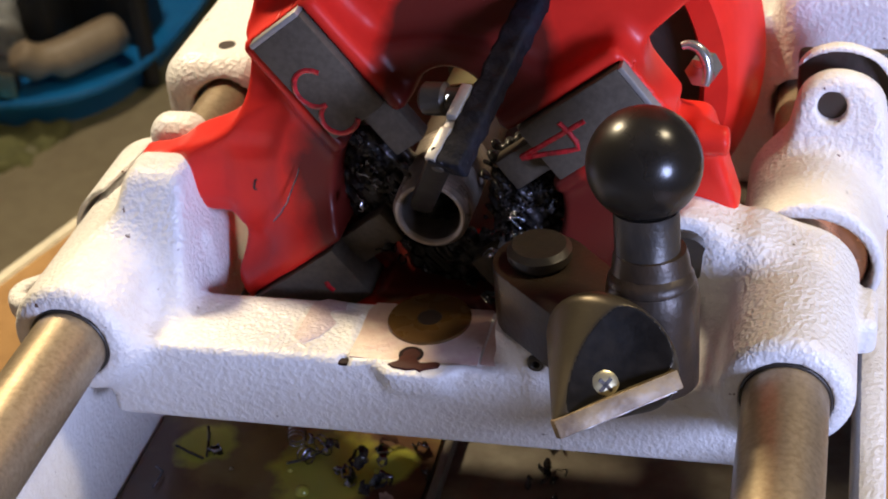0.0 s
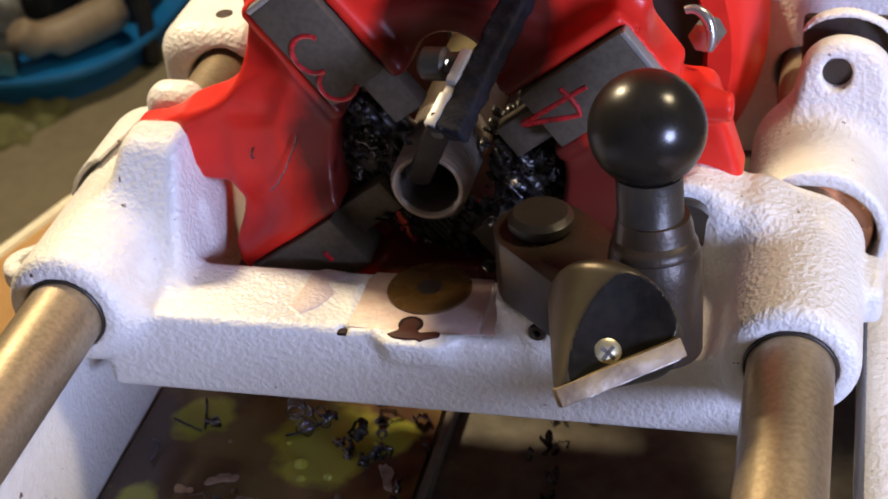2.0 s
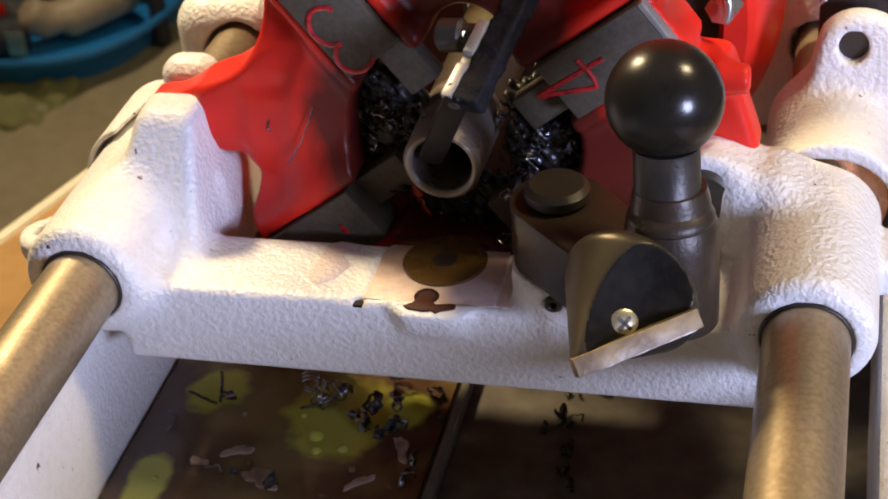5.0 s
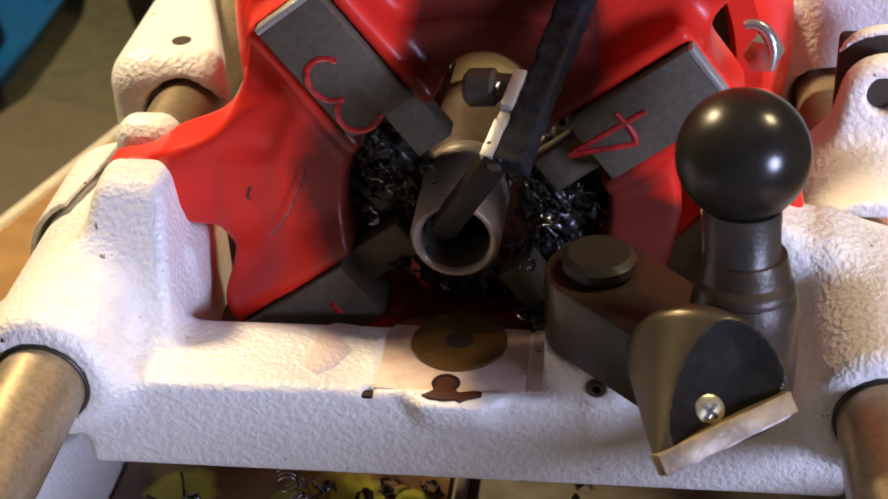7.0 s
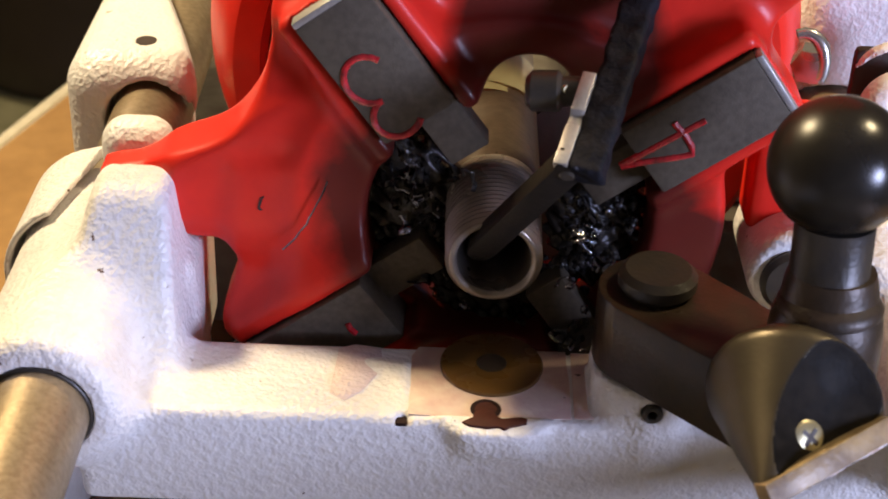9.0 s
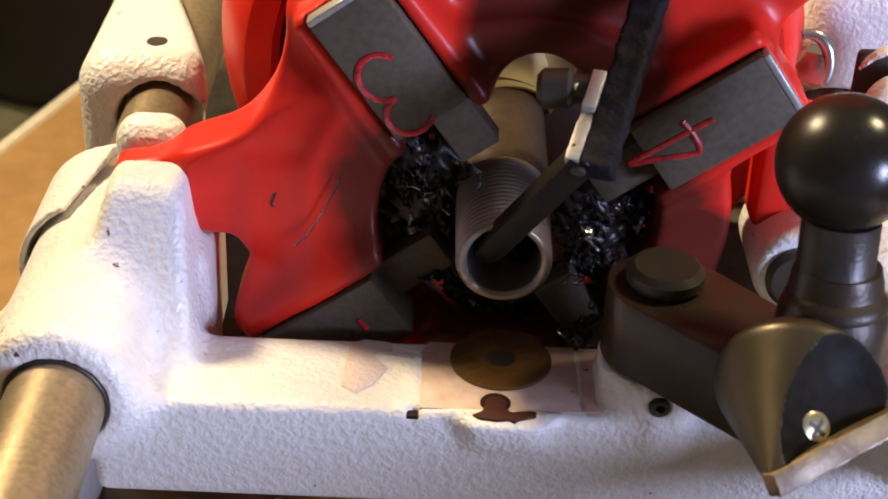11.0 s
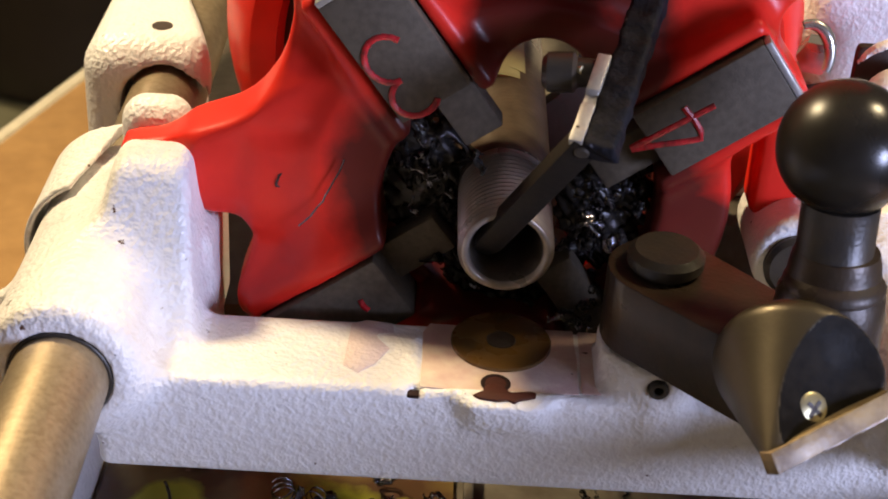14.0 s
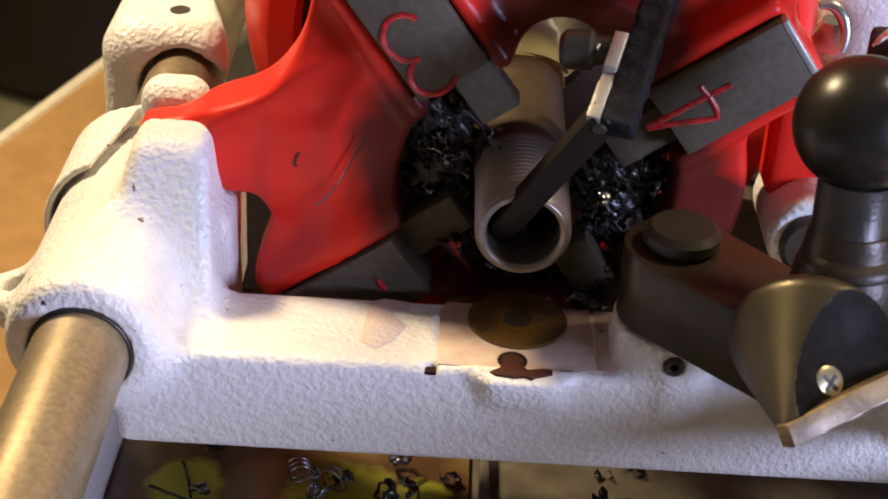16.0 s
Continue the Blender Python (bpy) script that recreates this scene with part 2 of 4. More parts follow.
def grimed_and_shaded(base, name):
    """Red enamel with oily black grime and painted shade in patches round the bore."""
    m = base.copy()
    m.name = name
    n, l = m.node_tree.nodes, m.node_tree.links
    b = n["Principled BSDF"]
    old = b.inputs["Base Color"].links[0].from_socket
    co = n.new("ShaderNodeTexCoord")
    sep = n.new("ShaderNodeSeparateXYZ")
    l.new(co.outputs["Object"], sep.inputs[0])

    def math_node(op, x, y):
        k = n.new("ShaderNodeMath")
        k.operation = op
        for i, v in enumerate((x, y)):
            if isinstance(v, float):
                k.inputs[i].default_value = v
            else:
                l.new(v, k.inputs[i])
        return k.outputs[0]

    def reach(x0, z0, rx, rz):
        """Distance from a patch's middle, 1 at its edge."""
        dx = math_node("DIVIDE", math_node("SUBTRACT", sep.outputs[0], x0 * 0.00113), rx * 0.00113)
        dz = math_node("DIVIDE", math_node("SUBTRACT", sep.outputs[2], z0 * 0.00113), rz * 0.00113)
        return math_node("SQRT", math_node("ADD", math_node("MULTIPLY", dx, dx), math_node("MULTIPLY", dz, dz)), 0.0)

    # bore and top patches hold grime; bore depth and lower right are painted shade
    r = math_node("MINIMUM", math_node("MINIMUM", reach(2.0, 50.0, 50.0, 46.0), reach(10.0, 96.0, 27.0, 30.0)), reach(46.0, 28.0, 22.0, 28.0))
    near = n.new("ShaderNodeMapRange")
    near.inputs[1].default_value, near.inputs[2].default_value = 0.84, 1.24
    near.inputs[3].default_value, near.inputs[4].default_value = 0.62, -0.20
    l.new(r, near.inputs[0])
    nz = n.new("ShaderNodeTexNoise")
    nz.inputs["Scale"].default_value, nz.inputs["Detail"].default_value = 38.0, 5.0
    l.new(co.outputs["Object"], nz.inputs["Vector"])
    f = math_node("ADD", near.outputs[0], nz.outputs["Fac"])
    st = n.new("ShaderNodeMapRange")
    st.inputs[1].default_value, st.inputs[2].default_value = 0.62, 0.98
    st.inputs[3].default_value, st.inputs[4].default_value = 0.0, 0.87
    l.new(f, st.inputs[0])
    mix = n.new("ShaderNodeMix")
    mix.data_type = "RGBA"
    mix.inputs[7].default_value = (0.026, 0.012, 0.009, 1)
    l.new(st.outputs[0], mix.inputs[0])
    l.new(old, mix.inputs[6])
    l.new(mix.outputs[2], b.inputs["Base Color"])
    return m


REDHEAD = grimed_and_shaded(RED, "grimed_shaded_red_enamel")


# ---- mesh helpers, in plan units ----
def thing(name, base, label, category, group="", kind=""):
    ob = new(name)
    ob.empty_display_size = 0.01
    ob.location = W(base)
    return tagged(ob, label, category, group, kind)


def origin_of(ob):
    p = Vector((0, 0, 0))
    while ob:
        p, ob = p + ob.location, ob.parent
    return p


def part(name, bm, mat, parent=None, label="", smooth=True, base=None):
    """Links a bmesh in plan units as one mesh object under its thing (or at its own base)."""
    me = bpy.data.meshes.new(name)
    if base is not None:
        o = W(base)
    else:
        o = origin_of(parent) if parent else W((0, 0, 0))
    for v in bm.verts:
        v.co = W(v.co) - o
    bmesh.ops.recalc_face_normals(bm, faces=bm.faces)
    bm.to_mesh(me)
    bm.free()
    for p in me.polygons:
        p.use_smooth = smooth
    if smooth and len(me.polygons) < 4000:
        me.set_sharp_from_angle(angle=radians(38))
    me.materials.append(mat)
    ob = new(name, me)
    if parent:
        ob.parent = parent
        if base is not None:
            ob.location = o - origin_of(parent)
    else:
        ob.location = o
    if label:
        ob["label"] = label
    return ob


def basis(axis):
    a = Vector(axis).normalized()
    q = a.to_track_quat("Z", "Y")
    return q.to_matrix()


def lathe(p, axis, profile, n=48, bm=None, caps=True):
    """A turned solid: profile of (distance along the axis, radius) from point p."""
    bm = bm or bmesh.new()
    m, p = basis(axis), Vector(p)
    rings = []
    for d, r in profile:
        rings.append([bm.verts.new(p + m @ Vector((r * math.cos(a), r * math.sin(a), d))) for a in (2 * math.pi * k / n for k in range(n))])
    for a, b in zip(rings, rings[1:]):
        for k in range(n):
            bm.faces.new((a[k], a[(k + 1) % n], b[(k + 1) % n], b[k]))
    if caps:
        bm.faces.new(rings[0][::-1])
        bm.faces.new(rings[-1])
    return bm


def rod(p, q, r, chamfer=0.0, n=48, bm=None):
    p, q = Vector(p), Vector(q)
    L = (q - p).length
    pr = [(0, r - chamfer), (chamfer, r), (L - chamfer, r), (L, r - chamfer)] if chamfer else [(0, r), (L, r)]
    return lathe(p, q - p, pr, n, bm)


def tube(p, q, r, inner, chamfer=0.6, n=64, bm=None):
    L = (Vector(q) - Vector(p)).length
    pr = [(chamfer, inner), (0, inner + chamfer), (0, r - chamfer), (chamfer, r), (L, r), (L, inner), (chamfer, inner)]
    return lathe(p, Vector(q) - Vector(p), pr, n, bm, caps=False)


def block(lo, hi, bevel=0.0, m=None, bm=None, seg=2):
    b = bmesh.new()
    bmesh.ops.create_cube(b, size=1)
    lo, hi = Vector(lo), Vector(hi)
    for v in b.verts:
        v.co = Vector([(lo[i] + hi[i]) / 2 + v.co[i] * (hi[i] - lo[i]) for i in range(3)])
    if bevel:
        bmesh.ops.bevel(b, geom=list(b.edges), offset=bevel, segments=seg, profile=0.5, affect="EDGES")
    if m is not None:
        b.transform(m)
    if bm is None:
        return b
    me = bpy.data.meshes.new("join")
    b.to_mesh(me)
    bm.from_mesh(me)
    bpy.data.meshes.remove(me)
    b.free()
    return bm


def prism(outline, lo, hi, axis="y", bevel=0.0):
    """An outline in the two other axes, from lo to hi along the axis."""
    bm = bmesh.new()
    put = {"y": lambda a, b, d: (a, d, b), "z": lambda a, b, d: (a, b, d), "x": lambda a, b, d: (d, a, b)}[axis]
    f = [bm.verts.new(put(a, b, lo)) for a, b in outline]
    g = [bm.verts.new(put(a, b, hi)) for a, b in outline]
    bm.faces.new(f), bm.faces.new(g[::-1])
    for k in range(len(f)):
        j = (k + 1) % len(f)
        bm.faces.new((f[k], g[k], g[j], f[j]))
    if bevel:
        bmesh.ops.recalc_face_normals(bm, faces=bm.faces)
        bmesh.ops.bevel(bm, geom=list(bm.edges), offset=bevel, segments=2, profile=0.5, affect="EDGES")
    return bm


def wire(points, r, n=6, bm=None, closed=False):
    """A round wire along the points."""
    bm = bm or bmesh.new()
    pts = [Vector(p) for p in points]
    rings = []
    for i, p in enumerate(pts):
        d = (pts[min(i + 1, len(pts) - 1)] - pts[max(i - 1, 0)])
        m = basis(d if d.length > 1e-6 else (0, 0, 1))
        rr = r(i / (len(pts) - 1)) if callable(r) else r
        rings.append([bm.verts.new(p + m @ Vector((rr * math.cos(a), rr * math.sin(a), 0))) for a in (2 * math.pi * k / n for k in range(n))])
    for a, b in zip(rings, rings[1:]):
        o = min(range(n), key=lambda s: sum((a[k].co - b[(k + s) % n].co).length for k in range(0, n, 2)))
        for k in range(n):
            bm.faces.new((a[k], a[(k + 1) % n], b[(k + 1 + o) % n], b[(k + o) % n]))
    bm.faces.new(rings[0][::-1]), bm.faces.new(rings[-1])
    return bm


# ---- cast shapes: blended solids turned into a mesh on a grid ----
def s_box(p, lo, hi, r=2.0):
    c, h = (np.array(lo) + np.array(hi)) / 2, (np.array(hi) - np.array(lo)) / 2 - r
    q = np.abs(p - c.astype(p.dtype)) - h.astype(p.dtype)
    return np.linalg.norm(np.maximum(q, 0), axis=-1) + np.minimum(q.max(-1), 0) - r


def s_cyl(p, a, b, r, rnd=2.0):
    a, b = np.array(a, p.dtype), np.array(b, p.dtype)
    L = np.linalg.norm(b - a)
    u = (b - a) / L
    w = p - a
    t = w @ u
    d = np.linalg.norm(w - t[..., None] * u, axis=-1)
    q0, q1 = d - r + rnd, np.abs(t - L / 2) - L / 2 + rnd
    return np.sqrt(np.maximum(q0, 0) ** 2 + np.maximum(q1, 0) ** 2) + np.minimum(np.maximum(q0, q1), 0) - rnd


def s_planes(p, planes, k=2.0):
    """A convex solid of planes (normal, point), with softened edges."""
    d = None
    for nrm, pt in planes:
        nn = np.array(nrm, float)
        nn = (nn / np.linalg.norm(nn)).astype(p.dtype)
        e = (p - np.array(pt, p.dtype)) @ nn
        d = e if d is None else -s_join(-d, -e, k)
    return d


def s_join(a, b, k=4.0):
    h = np.maximum(k - np.abs(a - b), 0) / k
    return np.minimum(a, b) - h * h * k / 4


def s_cut(a, b, k=1.0):
    return -s_join(-a, b, k)


def cast_mesh(fn, lo, hi, h):
    """The surface fn = 0 as a bmesh of quads (surface nets)."""
    ax = [np.arange(lo[i] - 2 * h, hi[i] + 2 * h, h, dtype=np.float32) for i in range(3)]
    P = np.stack(np.meshgrid(*ax, indexing="ij"), -1)
    v = fn(P).astype(np.float32)
    n = v.shape
    s = v < 0
    acc = np.zeros((n[0] - 1, n[1] - 1, n[2] - 1, 3), np.float32)
    cnt = np.zeros(acc.shape[:3], np.float32)
    corner = lambda arr, o: arr[o[0]:n[0] - 1 + o[0], o[1]:n[1] - 1 + o[1], o[2]:n[2] - 1 + o[2]]
    for d in range(3):
        e = [0, 0, 0]
        e[d] = 1
        others = [i for i in range(3) if i != d]
        for i in (0, 1):
            for j in (0, 1):
                o = [0, 0, 0]
                o[others[0]], o[others[1]] = i, j
                o2 = [o[k] + e[k] for k in range(3)]
                va, vb = corner(v, o), corner(v, o2)
                x = corner(s, o) != corner(s, o2)
                t = np.where(x, va / np.where(x, va - vb, 1), 0)
                for k in range(3):
                    acc[..., k] += np.where(x, o[k] + (t if k == d else 0), 0)
                cnt += x
    on = cnt > 0
    idx = np.full(on.shape, -1, np.int64)
    idx[on] = np.arange(on.sum())
    cell = np.argwhere(on)
    verts = np.array([ax[i][0] for i in range(3)]) + (cell + acc[on] / cnt[on][:, None]) * h
    quads = []
    for d in range(3):
        a, b = [i for i in range(3) if i != d]
        sl0 = [slice(1, -1)] * 3
        sl0[d] = slice(0, -1)
        sl1 = list(sl0)
        sl1[d] = slice(1, None)
        x = np.argwhere(s[tuple(sl0)] != s[tuple(sl1)])
        off = np.array([1, 1, 1])
        off[d] = 0
        x = x + off
        da, db = np.eye(3, dtype=int)[a], np.eye(3, dtype=int)[b]
        q = [idx[tuple((x - i * da - j * db).T)] for i, j in ((0, 0), (1, 0), (1, 1), (0, 1))]
        quads.append(np.stack(q, 1))
    quads = np.concatenate(quads)
    me = bpy.data.meshes.new("cast")
    me.from_pydata(verts.tolist(), [], quads.tolist())
    bm = bmesh.new()
    bm.from_mesh(me)
    bpy.data.meshes.remove(me)
    return bm


# ---- room: floor, bench, and unseen walls and ceiling added for bounce light ----
def structure(name, bm, mat, label):
    return tagged(part(name, bm, mat, None, smooth=False, base=(0, 0, -950)), label, name.split("_")[0], kind="structure")


structure("floor", block((-2600, -2000, -970), (2400, 3000, -950)), FLOOR, "brown stained concrete workshop floor")
structure("wall_back", block((-2600, 3000, -970), (2400, 3060, 1600)), WALL, "unseen grey-brown wall added for reflections and bounce light")
structure("wall_front", block((-2600, -2060, -970), (2400, -2000, 1600)), WALL, "unseen grey-brown wall added for reflections and bounce light")
structure("wall_left", block((-2660, -2000, -970), (-2600, 3000, 1600)), WALL, "unseen grey-brown wall added for reflections and bounce light")
structure("wall_right", block((2400, -2000, -970), (2460, 3000, 1600)), WALL, "unseen grey-brown wall added for reflections and bounce light")
structure("ceiling", block((-2600, -2000, 1600), (2400, 3000, 1640)), WALL, "unseen ceiling added for reflections and bounce light")

BENCH = [(-470, -100), (-350, 250), (-238, 590), (-120, 950), (420, 950), (420, -500), (-610, -500)]


def bench():
    b = thing("workbench", (0, 200, -950), "orange-brown wooden workbench with a pale worn edge", "workbench")
    top = prism(BENCH, -226, -204, "z", 1.0)
    part("tabletop", top, WOOD, b)
    lip = bmesh.new()
    pts = [Vector((-605, -500, 0)), Vector((-470, -100, 0)), Vector((-350, 250, 0)), Vector((-238, 590, 0)), Vector((-120, 950, 0))]
    wire([p + Vector((0, 0, -205)) for p in pts], 4.5, 8, lip)
    part("edge_strip", lip, LIP, b, "pale chipped edge strip")
    for x, y in ((-200, -350), (380, -350), (-60, 880), (380, 880)):
        part("leg", block((x - 25, y - 25, -950), (x + 25, y + 25, -226), 2), WOOD, b)


bench()


# ---- threading machine ----
AX = (3.0, 30.0)          # axis of the die head in x and z
PX = -0.8                 # the pipe's axis in x
LX, RX, RZ, RR = -110.0, 112.0, 4.0, 12.3


def carriage():
    c = thing("carriage", (0, -8, -30), "white hammered-paint cast carriage with a crossbar between two rails", "carriage")

    def f(p):
        d = s_box(p, (-104, -24, -30), (106, 8, 0.2), 3.0)
        d = s_join(d, s_cyl(p, (LX, -31, RZ), (LX, 58, RZ), 20, 5), 9)
        d = s_join(d, s_cyl(p, (RX, -31, RZ), (RX, 35, RZ), 19.5, 5), 9)
        horn = s_planes(p, [((0, 0, 1), (0, 0, 39)), ((0, -0.72, 0.5), (0, 15, 36)), ((0, 1, 0), (0, 33, 0)), ((1, 0, 0.12), (-84, 0, 30)), ((-1, 0, 0.25), (-107, 0, 30)), ((0, 0, -1), (0, 0, -22)), ((0, -1, 0), (0, -12, 0))], 4)
        d = s_join(d, horn, 6)
        d = s_join(d, s_box(p, (-96, 20, -24), (-80, 58, 15), 3), 4)
        d = s_join(d, s_box(p, (84, 12, -22), (104, 36, 28), 6), 14)
        d = s_join(d, s_cyl(p, (79, 15, 21), (79, 46, 21), 13, 3), 8)
        d = s_join(d, s_cyl(p, (-131, -10, 1), (-131, -10, 9), 9, 2), 6)
        d = s_join(d, s_box(p, (128, 2, -4), (137, 22, 9), 3), 3)
        d = s_join(d, s_planes(p, [((0, -1, -0.25), (0, -28, -4)), ((-0.75, -0.6, -0.25), (-9, -27, -3)), ((0.75, -0.6, -0.25), (11, -27, -3)), ((0, 0, 1), (0, 0, 0.4)), ((0, -0.45, -1), (0, -24, -11)), ((0, 1, 0), (0, 0, 0))], 3), 3)
        d = s_join(d, s_cyl(p, (39, -9, -20), (39, -9, 11), 15.5, 2), 3)
        d = s_join(d, s_box(p, (36, -25.2, -12), (46, -12, 9), 3), 4)
        d = s_cut(d, s_box(p, (-21.3, -21.8, 0.0), (24.5, 9, 30), 0.2), 0.5)
        d = s_cut(d, s_cyl(p, (LX, -60, RZ), (LX, 90, RZ), RR + 0.7, 0.1), 1)
        d = s_cut(d, s_cyl(p, (RX, -60, RZ), (RX, 90, RZ), RR + 0.7, 0.1), 1)
        d = s_cut(d, s_cyl(p, (-131, -10, -5), (-131, -10, 20), 3.2, 0.1), 0.5)
        d = s_cut(d, s_cyl(p, (0, 0, -30), (0, 0, 20), 3.9, 0.1), 0.5)
        d = s_cut(d, s_cyl(p, (39, -40, 6), (39, -20, 6), 2.6, 0.1), 0.5)
        d = s_cut(d, s_cyl(p, (-1.5, -19.5, -1.2), (-1.5, -19.5, 8), 3.4, 0.1), 0.4)
        d = s_cut(d, s_box(p, (-24, -30, -1.8), (-20.8, -21.0, 6), 0.3), 0.6)
        return d

    part("body", cast_mesh(f, (-146, -34, -34), (142, 64, 42), 1.05), CAST, c)
    rng = random.Random(4)
    pad = [(-20.5 + rng.uniform(-0.4, 0.4), y) for y in (-21.5, -15, -9, -3, 3)] + [(-19, 7.2), (19.5, 7.2)] + [(19.6 + rng.uniform(-0.4, 0.4), y) for y in (1, -6, -13, -21)]
    pad += [(8, -22.2), (-8, -22.2)]
    part("bearing_pad", prism(pad, -1, 0.34, "z", 0.15), PAD, c, "pinkish worn machined pad")
    part("worn_patch", prism([(20.6, -20.6), (20.8, 7), (30, 7), (33, 3), (33, -18), (30, -21.2)], -0.6, 0.30, "z", 0.15), PAD, c, "pinkish worn paint patch")
    part("stain", prism([(-41, -14), (-40, 5), (-36, 7), (-29, 6), (-28, -3), (-33, -13), (-37, -17)], -0.5, 0.42, "z", 0.1), STAIN, c, "faint pink stain")
    part("washer", tube((0, 0, 1.2), (0, 0, -2), 13.4, 3.7, 0.3), BROWN, c, "brown varnished washer with a hole")
    part("bore", tube((0, 0, 1.2), (0, 0, -24), 4.2, 3.5, 0.2, 32), BLACKOX, c, "dark bushed hole")
    # black disc over the pad paints the hole's inner shade
    part("bore_shade", lathe((0, 0, 0.4), (0, 0, 1), [(0, 3.6), (0.8, 3.6)], 24), DARK, c, "black disc standing in for shade in the hole")
    # the ring's darker brown paints the recess's depth shading
    part("recess", tube((-1.5, -18.6, 0.75), (-1.5, -18.6, -0.3), 3.9, 2.7, 0.2, 28), DARKRUST, c, "dark brown ring standing in for shade inside the recess")
    part("recess_floor", lathe((-1.5, -18.8, -0.3), (0, 0, 1), [(0, 3.0), (0.9, 3.0)], 28), RUST, c, "brown bare-metal recess")
    chip = [(-7.4, -24.6), (-4.8, -22.6), (-4.2, -20.4), (-3, -19.6), (0.2, -19.6), (1.0, -21.4), (2.4, -22.8), (7.4, -22.0), (8.8, -22.6), (8.6, -24.4), (4.4, -25.8), (3.2, -26.8), (1.6, -25.9), (-1, -26.4), (-5.6, -25.8)]
    part("bare_patch", prism(chip, -2.0, 1.05, "z", 0.15), RUST, c, "chipped paint showing brown primer")
    part("notch_fill", block((-23.9, -23.6, -2), (-21.0, -20.9, -1.1)), DARKRUST, c, "brown chipped notch")
    part("set_screw", tube((39, -26.2, 6), (39, -20, 6), 2.5, 1.2, 0.3, 24), BLACKOX, c, "black socket set screw")
    part("pivot_plug", lathe((78.5, 12.6, 20.5), (0, 1, 0), [(0, 0.3), (0, 8), (1.2, 9.4), (6, 9.4)], 40), BLACKOX, c, "dark round pivot plug")

    def g(p):
        d = s_cyl(p, (LX, 27, RZ), (LX, 61, RZ), 23.4, 0.8)
        d = s_join(d, s_box(p, (-109, 45, 10), (-89, 60, 41), 7), 8)
        d = s_cut(d, s_cyl(p, (LX, 20, RZ), (LX, 90, RZ), 21.6, 0.1), 0.5)
        sheet = (p - np.array((-109, 61, 0), p.dtype)) @ np.array((0.96, -0.28, 0), p.dtype)
        lump = s_box(p, (-109, 45, 10), (-89, 60, 41), 7)
        d = np.maximum(d, np.minimum(sheet, lump))
        return d

    part("pivot_collar", cast_mesh(g, (-138, 28, -24), (-84, 62, 40), 1.0), CAST, c, "thin white pivot collar round the rail boss")
    return c


carriage()


def rails():
    for x, lab in ((LX, "worn steel guide rail with brown oil stains"), (RX, "worn steel guide rail with brown oil stains")):
        g = thing("guide_rail", (x, 0, RZ), lab, "rail", "guide rails")
        part("shaft", rod((x, -260, RZ), (x, 300, RZ), RR, 1.0, 64), RAIL, g)
        part("seal", tube((x, -31.3, RZ), (x, -24, RZ), RR + 0.85, RR - 0.2, 0.3), BLACKOX, g, "black wiper seal")


rails()


def base_tub():
    t = thing("machine_base", (0, 20, -204), "white painted machine base with an oily chip tray", "machine base")
    part("tray_floor", block((-120, -260, -84), (136, 300, -76), 0), PLATE, t, "grimy steel tray floor")
    part("side_wall", block((-126, -260, -204), (-117, 300, -24), 2), CAST, t)
    part("side_wall", block((133, -260, -204), (141, 300, -14), 2), CAST, t)
    part("end_wall", block((-126, 290, -204), (141, 300, -24), 2), CAST, t)
    part("end_wall", block((-126, -268, -204), (141, -260, -60), 2), CAST, t)
    rng = random.Random(12)
    rim = []
    for k in range(40):
        a = 2 * math.pi * k / 40
        r = 1 + 0.10 * math.sin(3 * a + 1) + rng.uniform(-0.05, 0.05)
        rim.append((-62 + 53 * min(1, max(-1, 1.15 * r * math.cos(a))), 0 + 130 * min(1, max(-1, 1.15 * r * math.sin(a)))))
    part("oil_pool", prism(rim, -77, -74.2, "z"), POOL, t, "brown and yellow-green pool of dirty cutting oil")
    def blot(cx, cy, rx, ry, turn, lobes, seed):
        """An uneven rounded outline."""
        rg = random.Random(seed)
        ph = [rg.uniform(0, 6.28) for _ in range(3)]
        out = []
        for k in range(44):
            a = 2 * math.pi * k / 44
            q = 1 + lobes * (0.5 * math.sin(2 * a + ph[0]) + 0.5 * math.sin(3 * a + ph[1]) + 0.25 * math.sin(7 * a + ph[2]))
            x, y = rx * q * math.cos(a), ry * q * math.sin(a)
            out.append((cx + x * math.cos(turn) - y * math.sin(turn), cy + x * math.sin(turn) + y * math.cos(turn)))
        return out

    for k, (x, y, rx, ry, turn) in enumerate(((-76, -17, 4.5, 2.2, 0.4), (-64, -29, 6, 3.5, -0.2), (-20, -8, 2.2, 5.5, 0.5), (-88, -24, 3, 1.6, 0.1), (-30, -26, 5, 1.4, 0.8))):
        part("scum", prism(blot(x, y, rx, ry, turn, 0.5, 60 + k), -74.4, -73.3, "z"), FOAM, t, "pinkish scum on the oil")
    for x, y, r in ((-51, -6, 2.6), (-40, -11, 1.8), (-58.5, 4, 1.1), (-49, -13, 1.9), (-100, -34, 1.3), (-70, -22, 1.2), (-28, 8, 1.0), (-34, -20, 1.5), (-80, 2, 1.0)):
        part("bubble", lathe((x, y, -74.0), (0, 0, 1), [(0, r), (0.35 * r, 0.94 * r), (0.65 * r, 0.75 * r), (0.88 * r, 0.45 * r), (0.97 * r, 0.12 * r)], 18), POOL, t, "oil bubble")
    part("divider_strip", block((-6, -150, -76), (-3, 120, -70), 0.5), PLATE, t)
    return t


base_tub()


